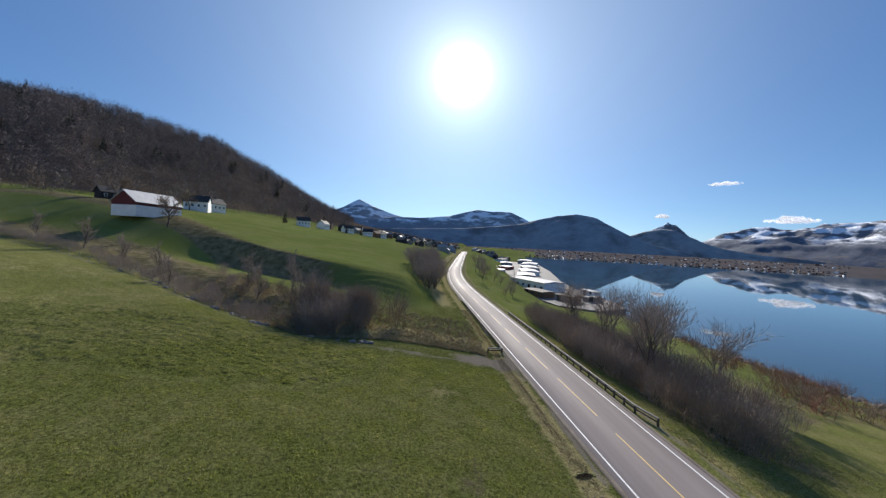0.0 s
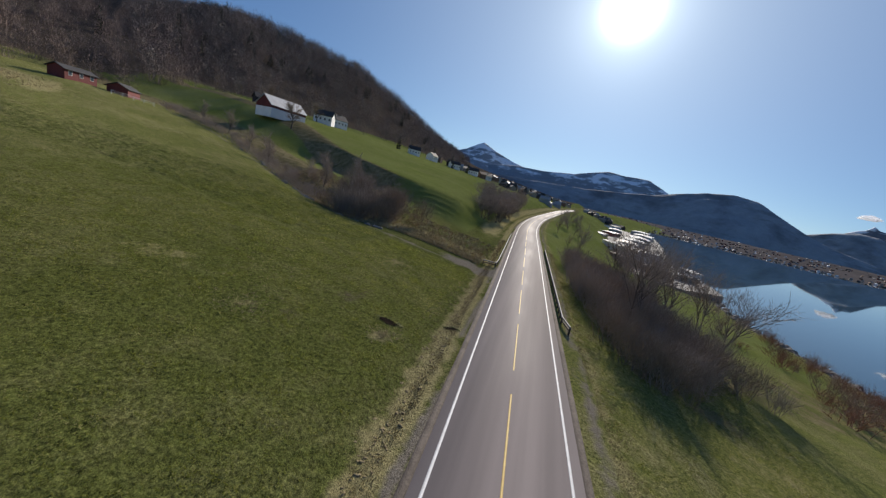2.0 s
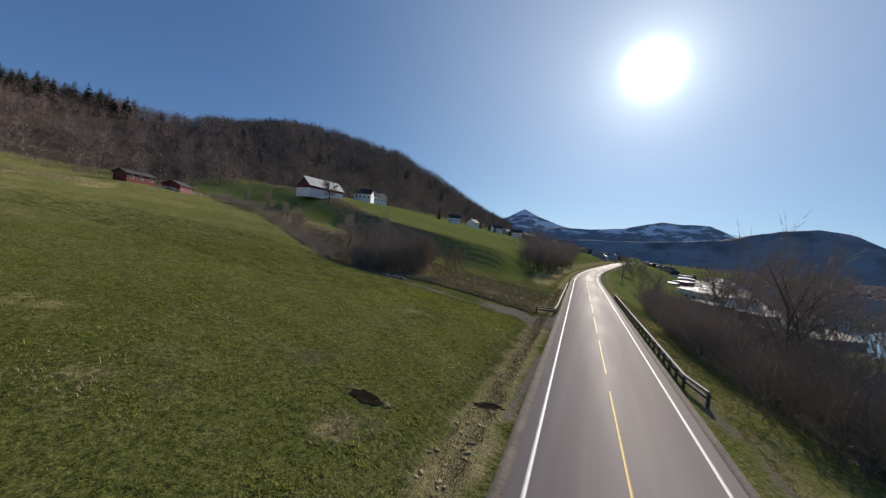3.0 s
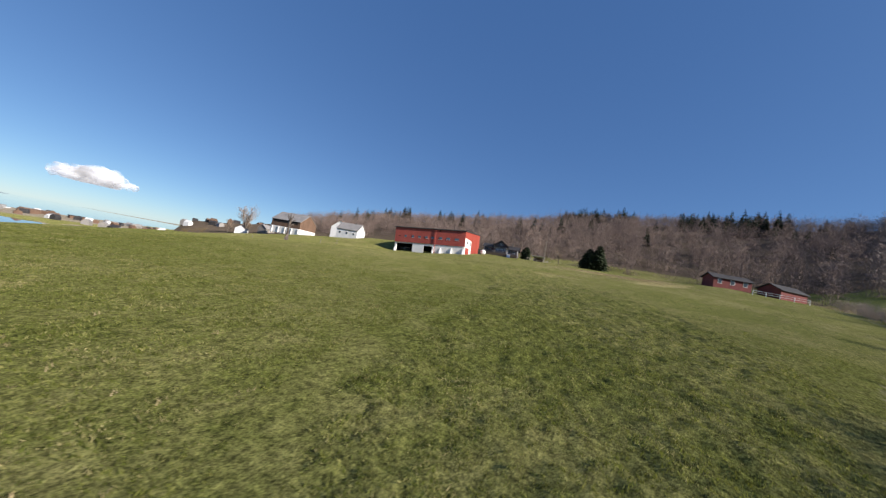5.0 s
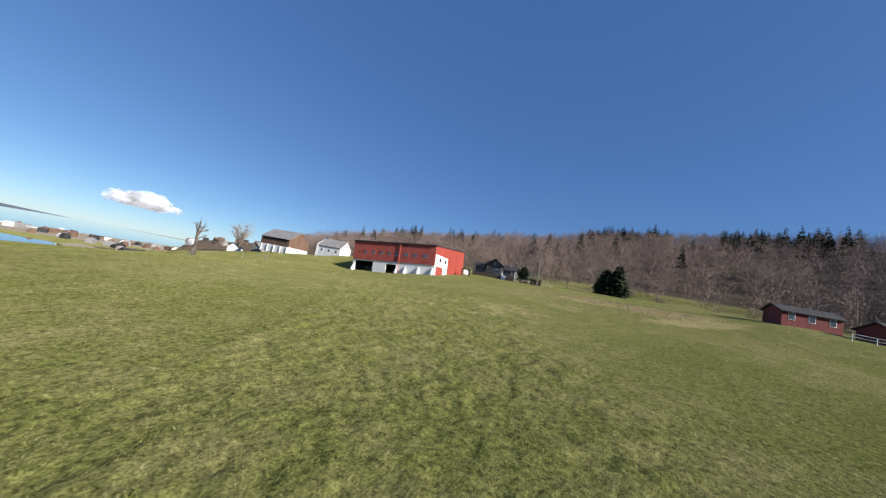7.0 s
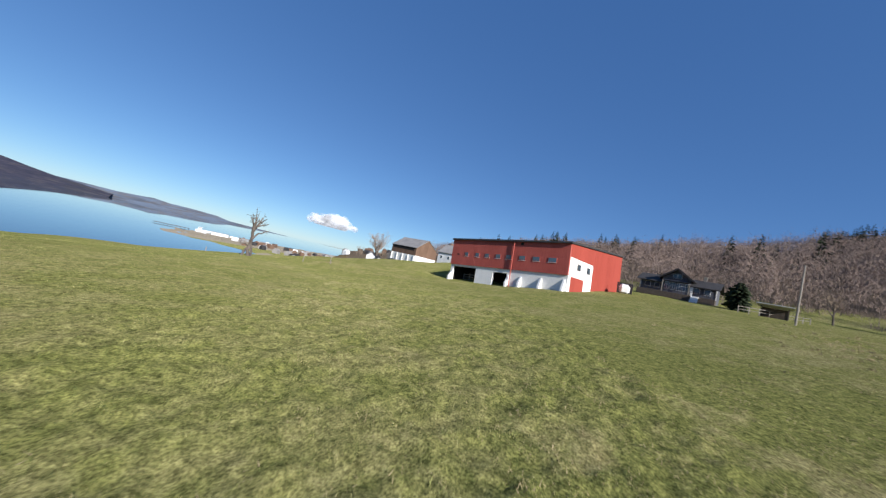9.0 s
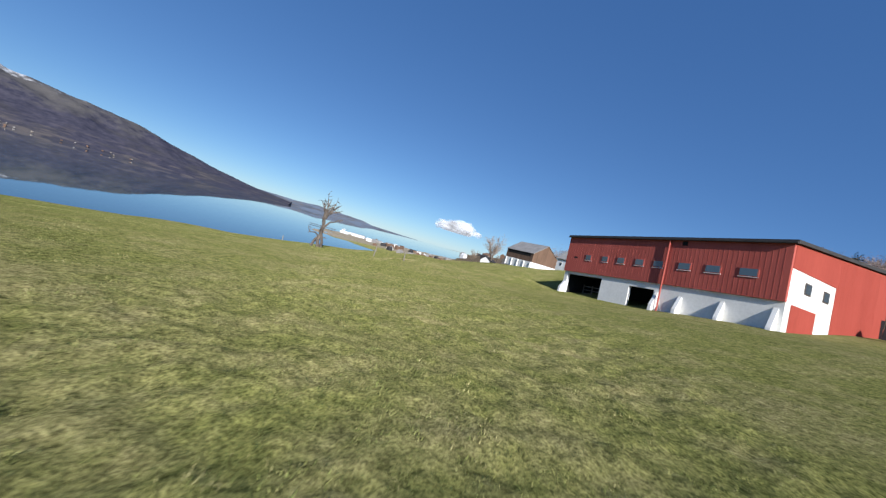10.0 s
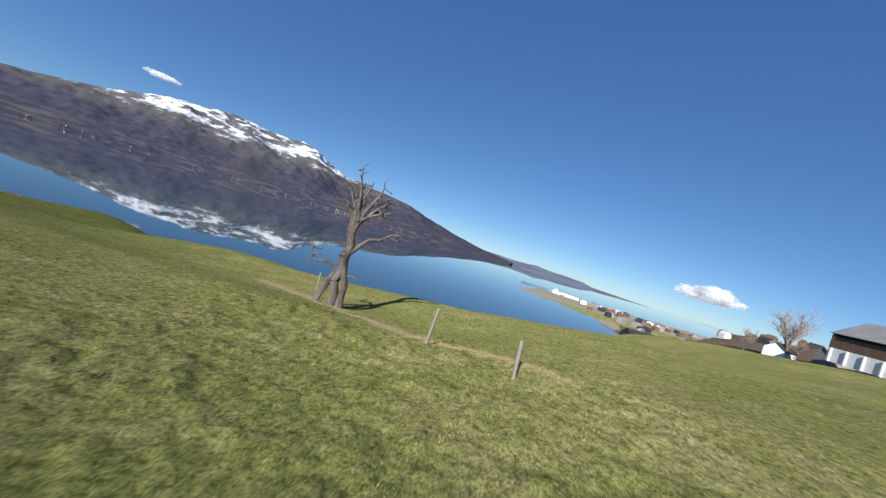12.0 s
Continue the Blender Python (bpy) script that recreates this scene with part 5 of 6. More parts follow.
    for k in range(21):
        boxed("baluster", DARK_WOOD, top, (-9.6 + k * 0.955, -6.0, -0.1, -9.5 + k * 0.955, -5.9, 0.75))
    boxed("handrail", DARK_WOOD, top, (-9.6, -6.03, 0.75, 9.6, -5.87, 0.84))
    for k in range(5):
        boxed("step", WHITE_WASH, top, (4.2, -6.4 - 0.35 * k, -0.5 - 0.35 * k, 6.0, -6.0 - 0.35 * k, -0.15 - 0.35 * k))
    boxed("porch", WHITE_WOOD, top, (3.5, -4.4, -0.1, 4.1, -3.45, 2.4), "white porch pillar")
    boxed("chimney", STONE, top, (5.6, -0.4, 3.9, 6.4, 0.4, 5.8), bevel=0.04)
    return tagged(top, "dark slate-stained timber lodge with gabled centre and terrace", "house")


lodge()


def shelter():
    x, y = -146, -1.5
    top = empty("shelter", x, y, gz(x, y), 95)
    top.matrix_basis = pose(x, y, gz(x, y), 0, 0, 95) @ Matrix.Diagonal((0.66, 0.66, 0.7, 1))
    for a in (-2.2, 2.2):
        for b in (-1.4, 1.4):
            boxed("post", DARK_WOOD, top, (a - 0.08, b - 0.08, -0.3, a + 0.08, b + 0.08, 2.2))
    boxed("back_wall", DARK_WOOD, top, (-2.2, 1.4, -0.2, 2.2, 1.5, 2.1))
    bm = bmesh.new()
    prism(bm, [(-2.2, 2.2), (-2.2, 2.36), (2.2, 2.66), (2.2, 2.5)], -3.0, 3.0)
    bmesh.ops.transform(bm, matrix=Matrix.Rotation(radians(-90), 4, "Z"), verts=bm.verts[:])
    part("roof", bm, TIN_ROOF, top, "pale sheet roof")
    return tagged(top, "small open wooden shelter with pale flat roof", "shelter")


shelter()


def utility_pole(x, y, height, label, cross=True):
    top = empty("utility_pole", x, y, gz(x, y))
    mesh_object("shaft", *sticks([(0, 0, -0.6, 0, 0, height, 0.11, 0.08)], 10), GREY_WOOD, top)
    if cross:
        boxed("crossarm", GREY_WOOD, top, (-0.7, -0.06, height - 0.5, 0.7, 0.06, height - 0.38))
        for s in (-0.6, 0.6):
            boxed("insulator", WHITE_WASH, top, (s - 0.05, -0.05, height - 0.38, s + 0.05, 0.05, height - 0.2))
    return tagged(top, label, "utility pole")


utility_pole(-132, 2.2, 6.8, "weathered wooden utility pole in the pasture", False)
white_bale = boxed("wrapped_bale", WHITE_WASH, None, (-0.8, -0.8, 0, 0.8, 0.8, 1.5), bevel=0.35)
white_bale.matrix_basis = pose(-139.4, -19.7, gz(-139.4, -19.7) + 0.2, 0, 12, 30)
tagged(white_bale, "white wrapped bale leaning beside the barn", "bale")

screen = empty("board_fence", -144.6, -22.4, gz(-144.6, -22.4), 108)
for k in range(9):
    boxed("board", BLACK_WOOD, screen, (-1.8 + 0.4 * k, -0.03, -0.3, -1.43 + 0.4 * k, 0.03, 1.95), bevel=0.01)
for x in (-1.7, 0.0, 1.7):
    boxed("post", DARK_WOOD, screen, (x - 0.06, 0.03, -0.4, x + 0.06, 0.15, 1.85))
tagged(screen, "dark board fence between the barn and the lodge", "fence")

# red sheds by the hedge, and their fence
farmhouse("shed", "long low red shed with dark roof", -137, 49.5, 108, 9.5, 4.6, 1.9, 3.0, MAROON_BOARDS, DARK_ROOF, chimney=False, cols=3, z=gz(-135, 48) + 0.6, category="shed")
farmhouse("shed", "low red outbuilding with sagging roof", -132.5, 59.5, 128, 9, 5, 1.9, 3.2, MAROON_BOARDS, DARK_ROOF, chimney=False, cols=0, category="shed")


def fence(name, label, points, step, height, rails, thick, post_mat, rail_mat, group=""):
    top = empty(name, *points[0], gz(*points[0]))
    inv = top.matrix_basis.inverted()
    spots = []
    for (ax, ay), (bx, by) in zip(points, points[1:]):
        n = max(1, round(math.hypot(bx - ax, by - ay) / step))
        spots += [(ax + (bx - ax) * k / n, ay + (by - ay) * k / n) for k in range(n)]
    spots.append(points[-1])
    feet = [Vector((x, y, gz(x, y))) for x, y in spots]
    for p in feet:
        a, b = inv @ (p - Vector((0, 0, 0.3))), inv @ (p + Vector((rnd.uniform(-0.04, 0.04), rnd.uniform(-0.04, 0.04), height)))
        mesh_object("post", *sticks([(*a, *b, thick, thick * 0.9)], 6), post_mat, top)
    for f in rails:
        for p, q in zip(feet, feet[1:]):
            a, b = inv @ (p + Vector((0, 0, height * f))), inv @ (q + Vector((0, 0, height * f)))
            mesh_object("rail", *sticks([(*a, *b, thick * 0.55, thick * 0.55)], 4), rail_mat, top)
    return tagged(top, label, "fence", group)


fence("fence", "white rail fence beside the red sheds", [(-124, 51), (-121.5, 55), (-119, 59)], 2.4, 1.1, (0.55, 0.95), 0.07, WHITE_WOOD, WHITE_WOOD)
fence("fence", "old wooden fence along the brook", [(x, float(np.interp(x, *BROOK)) + 0.4) for x in (-104, -90, -76, -66, -56, -46)], 4, 1.1, (0.5, 0.9), 0.06, GREY_WOOD, GREY_WOOD)
fence("fence", "low fence below the lodge terrace", [(-138, -4), (-146, -2), (-160, 1)], 3, 1.0, (0.5, 0.9), 0.06, GREY_WOOD, GREY_WOOD)

# upper farm
farmhouse("barn", "maroon barn with pale metal roof and white lower wall", -111, 102, 82, 17, 8.5, 3.1, 6.6, MAROON_BOARDS, TIN_ROOF, WHITE_WASH, 2.0, 1, 0, False, z=gz(-111, 102) + 0.4, category="barn")
for x, y, t, label in ((-131, 158, 20, "white farmhouse with dark roof on the meadow"), (-136, 178, 70, "white outbuilding beside the farmhouse"), (-121, 275, 30, "white house under the wooded hill"),
                       (-112, 300, 80, "white house with dark roof under the hill"), (-96, 325, 40, "white house near the edge of town"), (-80, 345, 10, "white house with pale roof near town"), (-70, 372, 60, "white house at the edge of town")):
    farmhouse("house", label, x, y, t, 10, 7.5, 4.4, 7.4, WHITE_WOOD, DARK_ROOF, rows=1, cols=4)
farmhouse("house", "dark house among trees above the farm barn", -150, 133, 60, 9, 6.5, 3.0, 5.2, BLACK_WOOD, DARK_ROOF, cols=3)
far_green = conifer("spruce_tree", 7, 13, 2.8, "dark spruce beside the houses", 16, 10, group="house spruces")
scatter(far_green, [(-115, 312), (-102, 335), (-88, 352), (-122, 290), (-94, 312), (-66, 385), (-133, 268), (-84, 330), (-75, 360)], rnd, 0.6, 1.0)

# ---- roadside ----
def guard_rail(label, path, height=0.72, step=2.0):
    """Timber posts with a steel beam; path of distances from the road's centre and y."""
    x, y = path[0]
    top = empty("guard_rail", x, y, gz(x, y))
    inv = top.matrix_basis.inverted()
    pts = []
    for (ax, ay, ah), (bx, by, bh) in zip([(*p, height) for p in path], [(*p, height) for p in path[1:]]):
        n = max(1, round(math.hypot(bx - ax, by - ay) / step))
        pts += [(ax + (bx - ax) * k / n, ay + (by - ay) * k / n) for k in range(n)]
    pts.append(path[-1])
    base = [Vector((a, b, gz(a, b))) for a, b in pts]
    for p in base:
        q = inv @ p
        boxed("post", DARK_WOOD, top, (q.x - 0.08, q.y - 0.08, q.z - 0.4, q.x + 0.08, q.y + 0.08, q.z + height - 0.05), bevel=0.012)
    for p, q in zip(base, base[1:]):
        a, b = inv @ (p + Vector((0, 0, height))), inv @ (q + Vector((0, 0, height)))
        for dz in (0, -0.3):
            mesh_object("beam", *sticks([(a.x, a.y, a.z + dz, b.x, b.y, b.z + dz, 0.085, 0.085)], 6), BEAM if dz == 0 else DARK_WOOD, top)
    return tagged(top, label, "guard rail")


BEAM = worn("weathered_beam", (0.16, 0.15, 0.14), (0.34, 0.32, 0.3), 10, 1.0, 0.7, 0.2, 0.01)
guard_rail("weathered guard rail on dark posts beside the road", [(float(road_x(y)) + 4.25 + (0.5 if y < 12 else 0), y) for y in (10.5, 13, 20, 30, 40, 50, 58)])
guard_rail("weathered guard rail turning into the field gateway", [(-7.6, 30.5), (-5.6, 30.2)] + [(float(road_x(y)) - 4.2, y) for y in (33, 42, 52, 62, 72)])


def mud_hole(x, y, size, label):
    """A hollow broken into the turf: earth laid almost flush, the hole's shade in its colour, inside a ragged rim of
    sods.
    """
    top = empty("turf_hole", x, y, gz(x, y))
    rng = np.random.RandomState(int(abs(x) * 10))
    bm = bmesh.new()
    n, rings = 26, []
    for f, sink in ((1.0, 0.045), (0.8, 0.03), (0.45, 0.028), (0.15, 0.026)):
        row = []
        for k in range(n):
            a = 6.283 * k / n
            r = size * f * (0.95 + 0.3 * noise.noise(Vector((3 * math.cos(a) + x, 3 * math.sin(a), 0.5))))
            px, py = r * math.cos(a), r * 0.46 * math.sin(a)
            row.append(bm.verts.new((px, py, gz(x + px, y + py) - gz(x, y) + sink + 0.006 * rng.uniform(-1, 1) * (f < 1))))
        rings.append(row)
    for a, b in zip(rings, rings[1:]):
        for k in range(n):
            bm.faces.new((a[k], a[(k + 1) % n], b[(k + 1) % n], b[k]))
    bm.faces.new(rings[-1])
    part("earth", bm, SHADED_SOIL, top, "bare earth darkened by the painted shade of the hole")
    for k in range(44):
        a = rng.uniform(0, 6.283)
        r = size * rng.uniform(0.85, 1.3)
        bm = bmesh.new()
        bmesh.ops.create_icosphere(bm, subdivisions=2, radius=rng.uniform(0.04, 0.1) * (1.2 if math.sin(a) > 0 else 0.6))
        for v in bm.verts:
            v.co = Vector((v.co.x * 1.3, v.co.y, v.co.z * 0.55)) * (1 + 0.6 * noise.noise(v.co * 9 + Vector((k, 0, 0))))
        bmesh.ops.translate(bm, verts=bm.verts[:], vec=(r * math.cos(a), r * 0.46 * math.sin(a), gz(x + r * math.cos(a), y + r * 0.46 * math.sin(a)) - gz(x, y)))
        part("sod", bm, SOD, top)
    return tagged(top, label, "turf hole")


# soil painted near-black, since the hole's shade is put into its colour
SHADED_SOIL = worn("shade_dark_soil", (0.006, 0.005, 0.004), (0.03, 0.023, 0.017), 8, 1.0, 1.0, 0.3, 0.03, spec=0.0)
SOD = worn("rough_sods", (0.05, 0.055, 0.015), (0.17, 0.165, 0.05), 14, 2, 0.95, 0.6, 0.04)
mud_hole(-9.5, -0.2, 0.85, "dark hollow broken into the pasture turf")
mud_hole(-5.5, 3.6, 0.62, "small dark hole beside the road ditch")


def rock(seed, size):
    bm = bmesh.new()
    bmesh.ops.create_icosphere(bm, subdivisions=2, radius=size)
    for v in bm.verts:
        d = v.co.normalized()
        v.co = Vector((v.co.x * 1.2, v.co.y, v.co.z * 0.7)) * (1 + 0.4 * noise.noise(d * 1.8 + Vector((seed, 0, 0))))
    return part("shore_rock", bm, STONE)


stones = [tagged(rock(k, 0.7), "grey boulder on the fjord shore", "rock", "shore rocks") for k in range(3)]
for k, src in enumerate(stones):
    first = True
    for y in np.arange(-40 + k, 130, 2.6):
        x = float(np.interp(y, *SHORE)) - 4.5 + rnd.uniform(-2.5, 3.0)
        plant(src, x, float(y), rnd.uniform(0.5, 1.7), rnd.uniform(0, 360), first)
        first = False


brook_stone = tagged(rock(7, 0.35), "pale stone along the field track", "rock", "track stones")
for k in range(46):
    f = rnd.uniform(0, 1)
    x = -78 + 56 * f
    plant(brook_stone, x + rnd.uniform(-0.6, 0.6), float(np.interp(x, *BROOK)) + rnd.uniform(-0.3, 1.6), rnd.uniform(0.4, 1.6), rnd.uniform(0, 360), k == 0, sink=0.05)


# ---- dead tree and fence posts on the crest ----
def dead_tree():
    x, y = -88.6, -57.6
    top = empty("dead_tree", x, y, gz(x, y), 0)
    e = Vector((-0.956, -0.29, 0))  # across the line of sight from the pasture

    def p(a, h, depth=0.0):
        return (e.x * a - e.y * depth, e.y * a + e.x * depth, h * 0.97)

    def limb(pts, radii):
        return [(*a, *b, r, s) for a, b, r, s in zip(pts, pts[1:], radii, radii[1:])]

    # hollow old trunk in two strands that meet half way up
    trunk = limb([p(-0.1, -0.4), p(0.1, 0.7), p(-0.12, 1.5), p(0.12, 2.3, 0.1), p(0.02, 3.1), p(0.2, 3.9, 0.12), p(0.0, 4.7), p(0.12, 5.5), p(-0.08, 6.2)], [0.36, 0.26, 0.25, 0.28, 0.32, 0.24, 0.25, 0.33, 0.2])
    trunk += limb([p(0.62, -0.4), p(0.46, 0.6), p(0.5, 1.4), p(0.24, 2.3), p(0.02, 3.1)], [0.3, 0.2, 0.18, 0.2, 0.16])
    trunk += limb([p(-1.05, -0.3, 0.2), p(-0.8, 0.6, 0.15), p(-0.5, 1.5, 0.1), p(-0.1, 2.3, 0.05)], [0.17, 0.13, 0.13, 0.12])
    v, q = sticks(trunk, 11)
    for k in range(len(v)):
        w = noise.noise_vector(Vector(v[k]) * 2.6) + 0.6 * noise.noise_vector(Vector(v[k]) * 6.0)
        v[k] += np.array(w) * 0.12
    mesh_object("trunk", v, q, DEAD_WOOD, top, smooth=True)
    rng = np.random.RandomState(12)

    def bough(rows):
        mesh_object("limb", *sticks(rows, 6), DEAD_WOOD, top, smooth=True)

    def twigs(rows, a, b, count):
        for k in range(count):
            q = rng.uniform(0.1, 1)
            s = np.array(a) * (1 - q) + np.array(b) * q
            m = s + rng.normal(0, 0.2, 3)
            t = m + rng.normal(0, 0.26, 3) + np.array((0, 0, 0.16))
            rows += limb([tuple(s), tuple(m), tuple(t)], [0.036, 0.026, 0.012])
        return rows

    one = [p(0.1, 3.3), p(0.55, 3.9, 0.3), p(1.1, 4.6, 0.4), p(1.7, 4.75, 0.4), p(2.35, 5.3, 0.5), p(2.9, 5.4, 0.5)]
    bough(twigs(limb(one, [0.18, 0.15, 0.12, 0.1, 0.06, 0.025]), one[3], one[5], 5))
    two = [p(-0.2, 2.2), p(-0.8, 2.6, -0.2), p(-1.5, 2.5, -0.2), p(-1.8, 2.9, -0.2), p(-2.0, 3.6, -0.3)]
    bough(twigs(limb(two, [0.12, 0.09, 0.07, 0.05, 0.02]), two[2], two[4], 4))
    bough(limb([p(0.2, 2.0), p(0.8, 2.1, 0.1), p(1.2, 2.0, 0.1)], [0.09, 0.06, 0.02]))
    for a, h, d in ((-0.9, 7.4, 0.3), (-0.35, 8.5, -0.2), (0.4, 8.1, 0.2), (1.2, 8.0, -0.1), (2.1, 7.5, 0.4), (-0.7, 6.6, -0.5), (1.5, 6.9, 0.6), (2.2, 6.7, -0.3), (0.8, 7.2, 0.5), (-0.4, 7.6, 0.5)):
        mid = p(a * 0.5 + rng.uniform(-0.3, 0.3), 5.6 + (h - 5.6) * 0.45, d * 0.5)
        late = p(a * 0.8 + rng.uniform(-0.25, 0.25), 5.6 + (h - 5.6) * 0.75, d * 0.8)
        bough(twigs(limb([p(0.05, 5.2 + rng.uniform(-0.5, 0.6)), mid, late, p(a, h, d)], [0.13, 0.09, 0.055, 0.025]), mid, p(a, h, d), 7))
    return tagged(top, "gnarled dead tree with broken grey limbs", "tree")


DEAD_WOOD = worn("bleached_dead_wood", (0.022, 0.017, 0.014), (0.24, 0.2, 0.17), 9, 1.8, 0.95, 0.9, 0.06, stretch=(1, 1, 0.25))
dead_tree()


def fence_post(x, y, h, lean, label):
    top = empty("fence_post", x, y, gz(x, y))
    mesh_object("stake", *sticks([(0, 0, -0.4, lean, 0, h, 0.075, 0.06)], 8), GREY_WOOD, top)
    boxed("staple", DARK_WOOD, top, (lean * 0.7 - 0.06, -0.07, h * 0.72, lean * 0.7 + 0.06, -0.05, h * 0.76))
    return tagged(top, label, "fence post", "crest fence posts")


fence_post(-96.2, -53.2, 1.6, -0.12, "weathered wooden fence post on the crest")
fence_post(-100.0, -50.6, 1.3, 0.12, "leaning weathered fence post on the crest")
fence_post(-83.5, -63.5, 1.4, 0.1, "weathered wooden fence post past the dead tree")

# ---- harbour and town ----
def warehouse(x, y, turn, length, width, height, wall, roof, label):
    z = -9.7 if y > 0 else max(gz(x, y), WATER_Z + 0.6)
    top = empty("warehouse", x, y, z, turn)
    boxed("wall", wall, top, (-length / 2, -width / 2, -2.5, length / 2, width / 2, height))
    bm = bmesh.new()
    prism(bm, [(-width / 2 - 0.4, height - 0.1), (-width / 2 - 0.4, height + 0.15), (0, height + width * 0.06), (width / 2 + 0.4, height + 0.15), (width / 2 + 0.4, height - 0.1)], -length / 2 - 0.3, length / 2 + 0.3)
    bmesh.ops.transform(bm, matrix=Matrix.Rotation(radians(90), 4, "Z"), verts=bm.verts[:])
    part("roof", bm, roof, top)
    n = max(2, int(length / 5))
    for k in range(n):
        xx = -length / 2 + length * (k + 0.5) / n
        boxed("gate" if k % 3 == 0 else "window", INSIDE_SHADE if k % 3 == 0 else GLASS, top, (xx - 1.1, -width / 2 - 0.06, 0.2 if k % 3 == 0 else 1.6, xx + 1.1, -width / 2 - 0.01, 2.8))
    return tagged(top, label, "warehouse", "harbour buildings")


GREY_PANEL = worn("grey_cladding", (0.2, 0.21, 0.22), (0.32, 0.33, 0.34), 3, 0.3, 0.6, 0.1, 0.01)
bm = bmesh.new()
rim = [(35, 168), (41, 132), (55, 122), (72, 132), (75, 150), (76, 200), (84, 240), (112, 345), (150, 520), (90, 540), (46, 440), (36, 262)]
upper, lower = [bm.verts.new((x, y, -9.7)) for x, y in rim], [bm.verts.new((x, y, -13.5)) for x, y in rim]
bm.faces.new(upper)
bm.faces.new(lower[::-1])
for k in range(len(rim)):
    bm.faces.new((upper[k], upper[k - 1], lower[k - 1], lower[k]))
tagged(part("quay", bm, CONCRETE), "flat grey concrete quay at the fjord", "quay", kind="structure")
yards = [(50, 193, -69, 34, 15, 5.0, WHITE_WOOD, TIN_ROOF, "long white warehouse with pale roof on the quay"), (41.5, 160, -70, 15, 8, 2.8, BROWN_WOOD, DARK_ROOF, "low brown quay shed"), (51, 146, -60, 11, 6, 2.6, GREY_PANEL, DARK_ROOF, "low grey quay shed"),
         (64, 148, 10, 8, 4, 2.2, GREY_WOOD, GREY_ROOF, "small weathered quay shed"), (71.5, 166, -83, 12, 4, 3.0, WHITE_WOOD, TIN_ROOF, "white container hut on the quay edge"),
         (62, 258, 75, 30, 13, 3.2, GREY_PANEL, GREY_ROOF, "grey warehouse on the quay"), (76, 300, 80, 36, 15, 3.4, WHITE_WOOD, TIN_ROOF, "white factory hall by the water"), (48, 300, 70, 20, 10, 3, GREY_PANEL, TIN_ROOF, "grey hall with pale roof"),
         (92, 352, 80, 40, 16, 3.6, GREY_PANEL, TIN_ROOF, "large grey hall by the water"), (66, 352, 60, 22, 12, 3, RED_BOARDS, GREY_ROOF, "red warehouse with grey roof"), (112, 420, 70, 44, 18, 4, WHITE_WOOD, TIN_ROOF, "large white hall by the water"),
         (84, 430, 80, 28, 14, 3.4, GREY_PANEL, TIN_ROOF, "grey hall with shining roof"), (128, 500, 70, 42, 18, 4.4, GREY_PANEL, TIN_ROOF, "grey factory hall by the water"), (96, 520, 60, 28, 14, 4, WHITE_WOOD, DARK_ROOF, "white hall with dark roof"),
         (-142, -562, -14, 20, 9, 3.6, WHITE_WOOD, TIN_ROOF, "white hall on the far quay"), (-170, -552, -10, 15, 8, 3, GREY_PANEL, GREY_ROOF, "grey shed on the far quay"), (-196, -545, -12, 20, 9, 3.4, WHITE_WOOD, GREY_ROOF, "white boathouse on the far quay"), (-226, -530, -8, 14, 8, 3, BROWN_WOOD, DARK_ROOF, "brown boathouse on the far quay")]
for row in yards:
    warehouse(*row)
jetty = empty("jetty", -88, -588, WATER_Z, -12)
boxed("deck", DARK_WOOD, jetty, (-20, -2.2, 1.1, 20, 2.2, 1.6), bevel=0.05)
for k in range(9):
    mesh_object("pile", *sticks([(-19 + 4.7 * k, -2.0, -3, -19 + 4.7 * k, -2.0, 1.9, 0.22, 0.2)], 7), DARK_WOOD, jetty)
tagged(jetty, "dark timber jetty reaching into the fjord", "jetty")
ship = empty("fishing_boat", -124, -596, WATER_Z, 172)
bm = bmesh.new()
prism(bm, [(-9, 2.2), (-8.2, -0.8), (7, -0.8), (10.5, 3.2)], -2.6, 2.6)
part("hull", bm, WHITE_WOOD, ship)
boxed("wheelhouse", WHITE_WOOD, ship, (-6, -1.8, 2.0, -1.5, 1.8, 6.0), bevel=0.15)
boxed("wheelhouse_window", GLASS, ship, (-5.4, -1.84, 4.4, -2.0, -1.81, 5.4))
mesh_object("mast", *sticks([(1.5, 0, 1.5, 1.5, 0, 9.0, 0.16, 0.09)], 7), GREY_WOOD, ship)
tagged(ship, "white fishing boat moored at the far quay", "boat")
for x, y, t in ((-160, -582, 170), (-182, -574, 160), (-205, -566, 175)):
    boat = empty("boat", x, y, WATER_Z, t)
    bm = bmesh.new()
    prism(bm, [(-5, 0.9), (-4.4, -0.4), (4, -0.4), (6, 1.3)], -1.5, 1.5)
    part("hull", bm, WHITE_WOOD, boat)
    boxed("cabin", WHITE_WOOD, boat, (-3, -1.0, 0.8, 0.6, 1.0, 2.6), bevel=0.1)
    tagged(boat, "small white boat moored at the far quay", "boat", "moored boats")


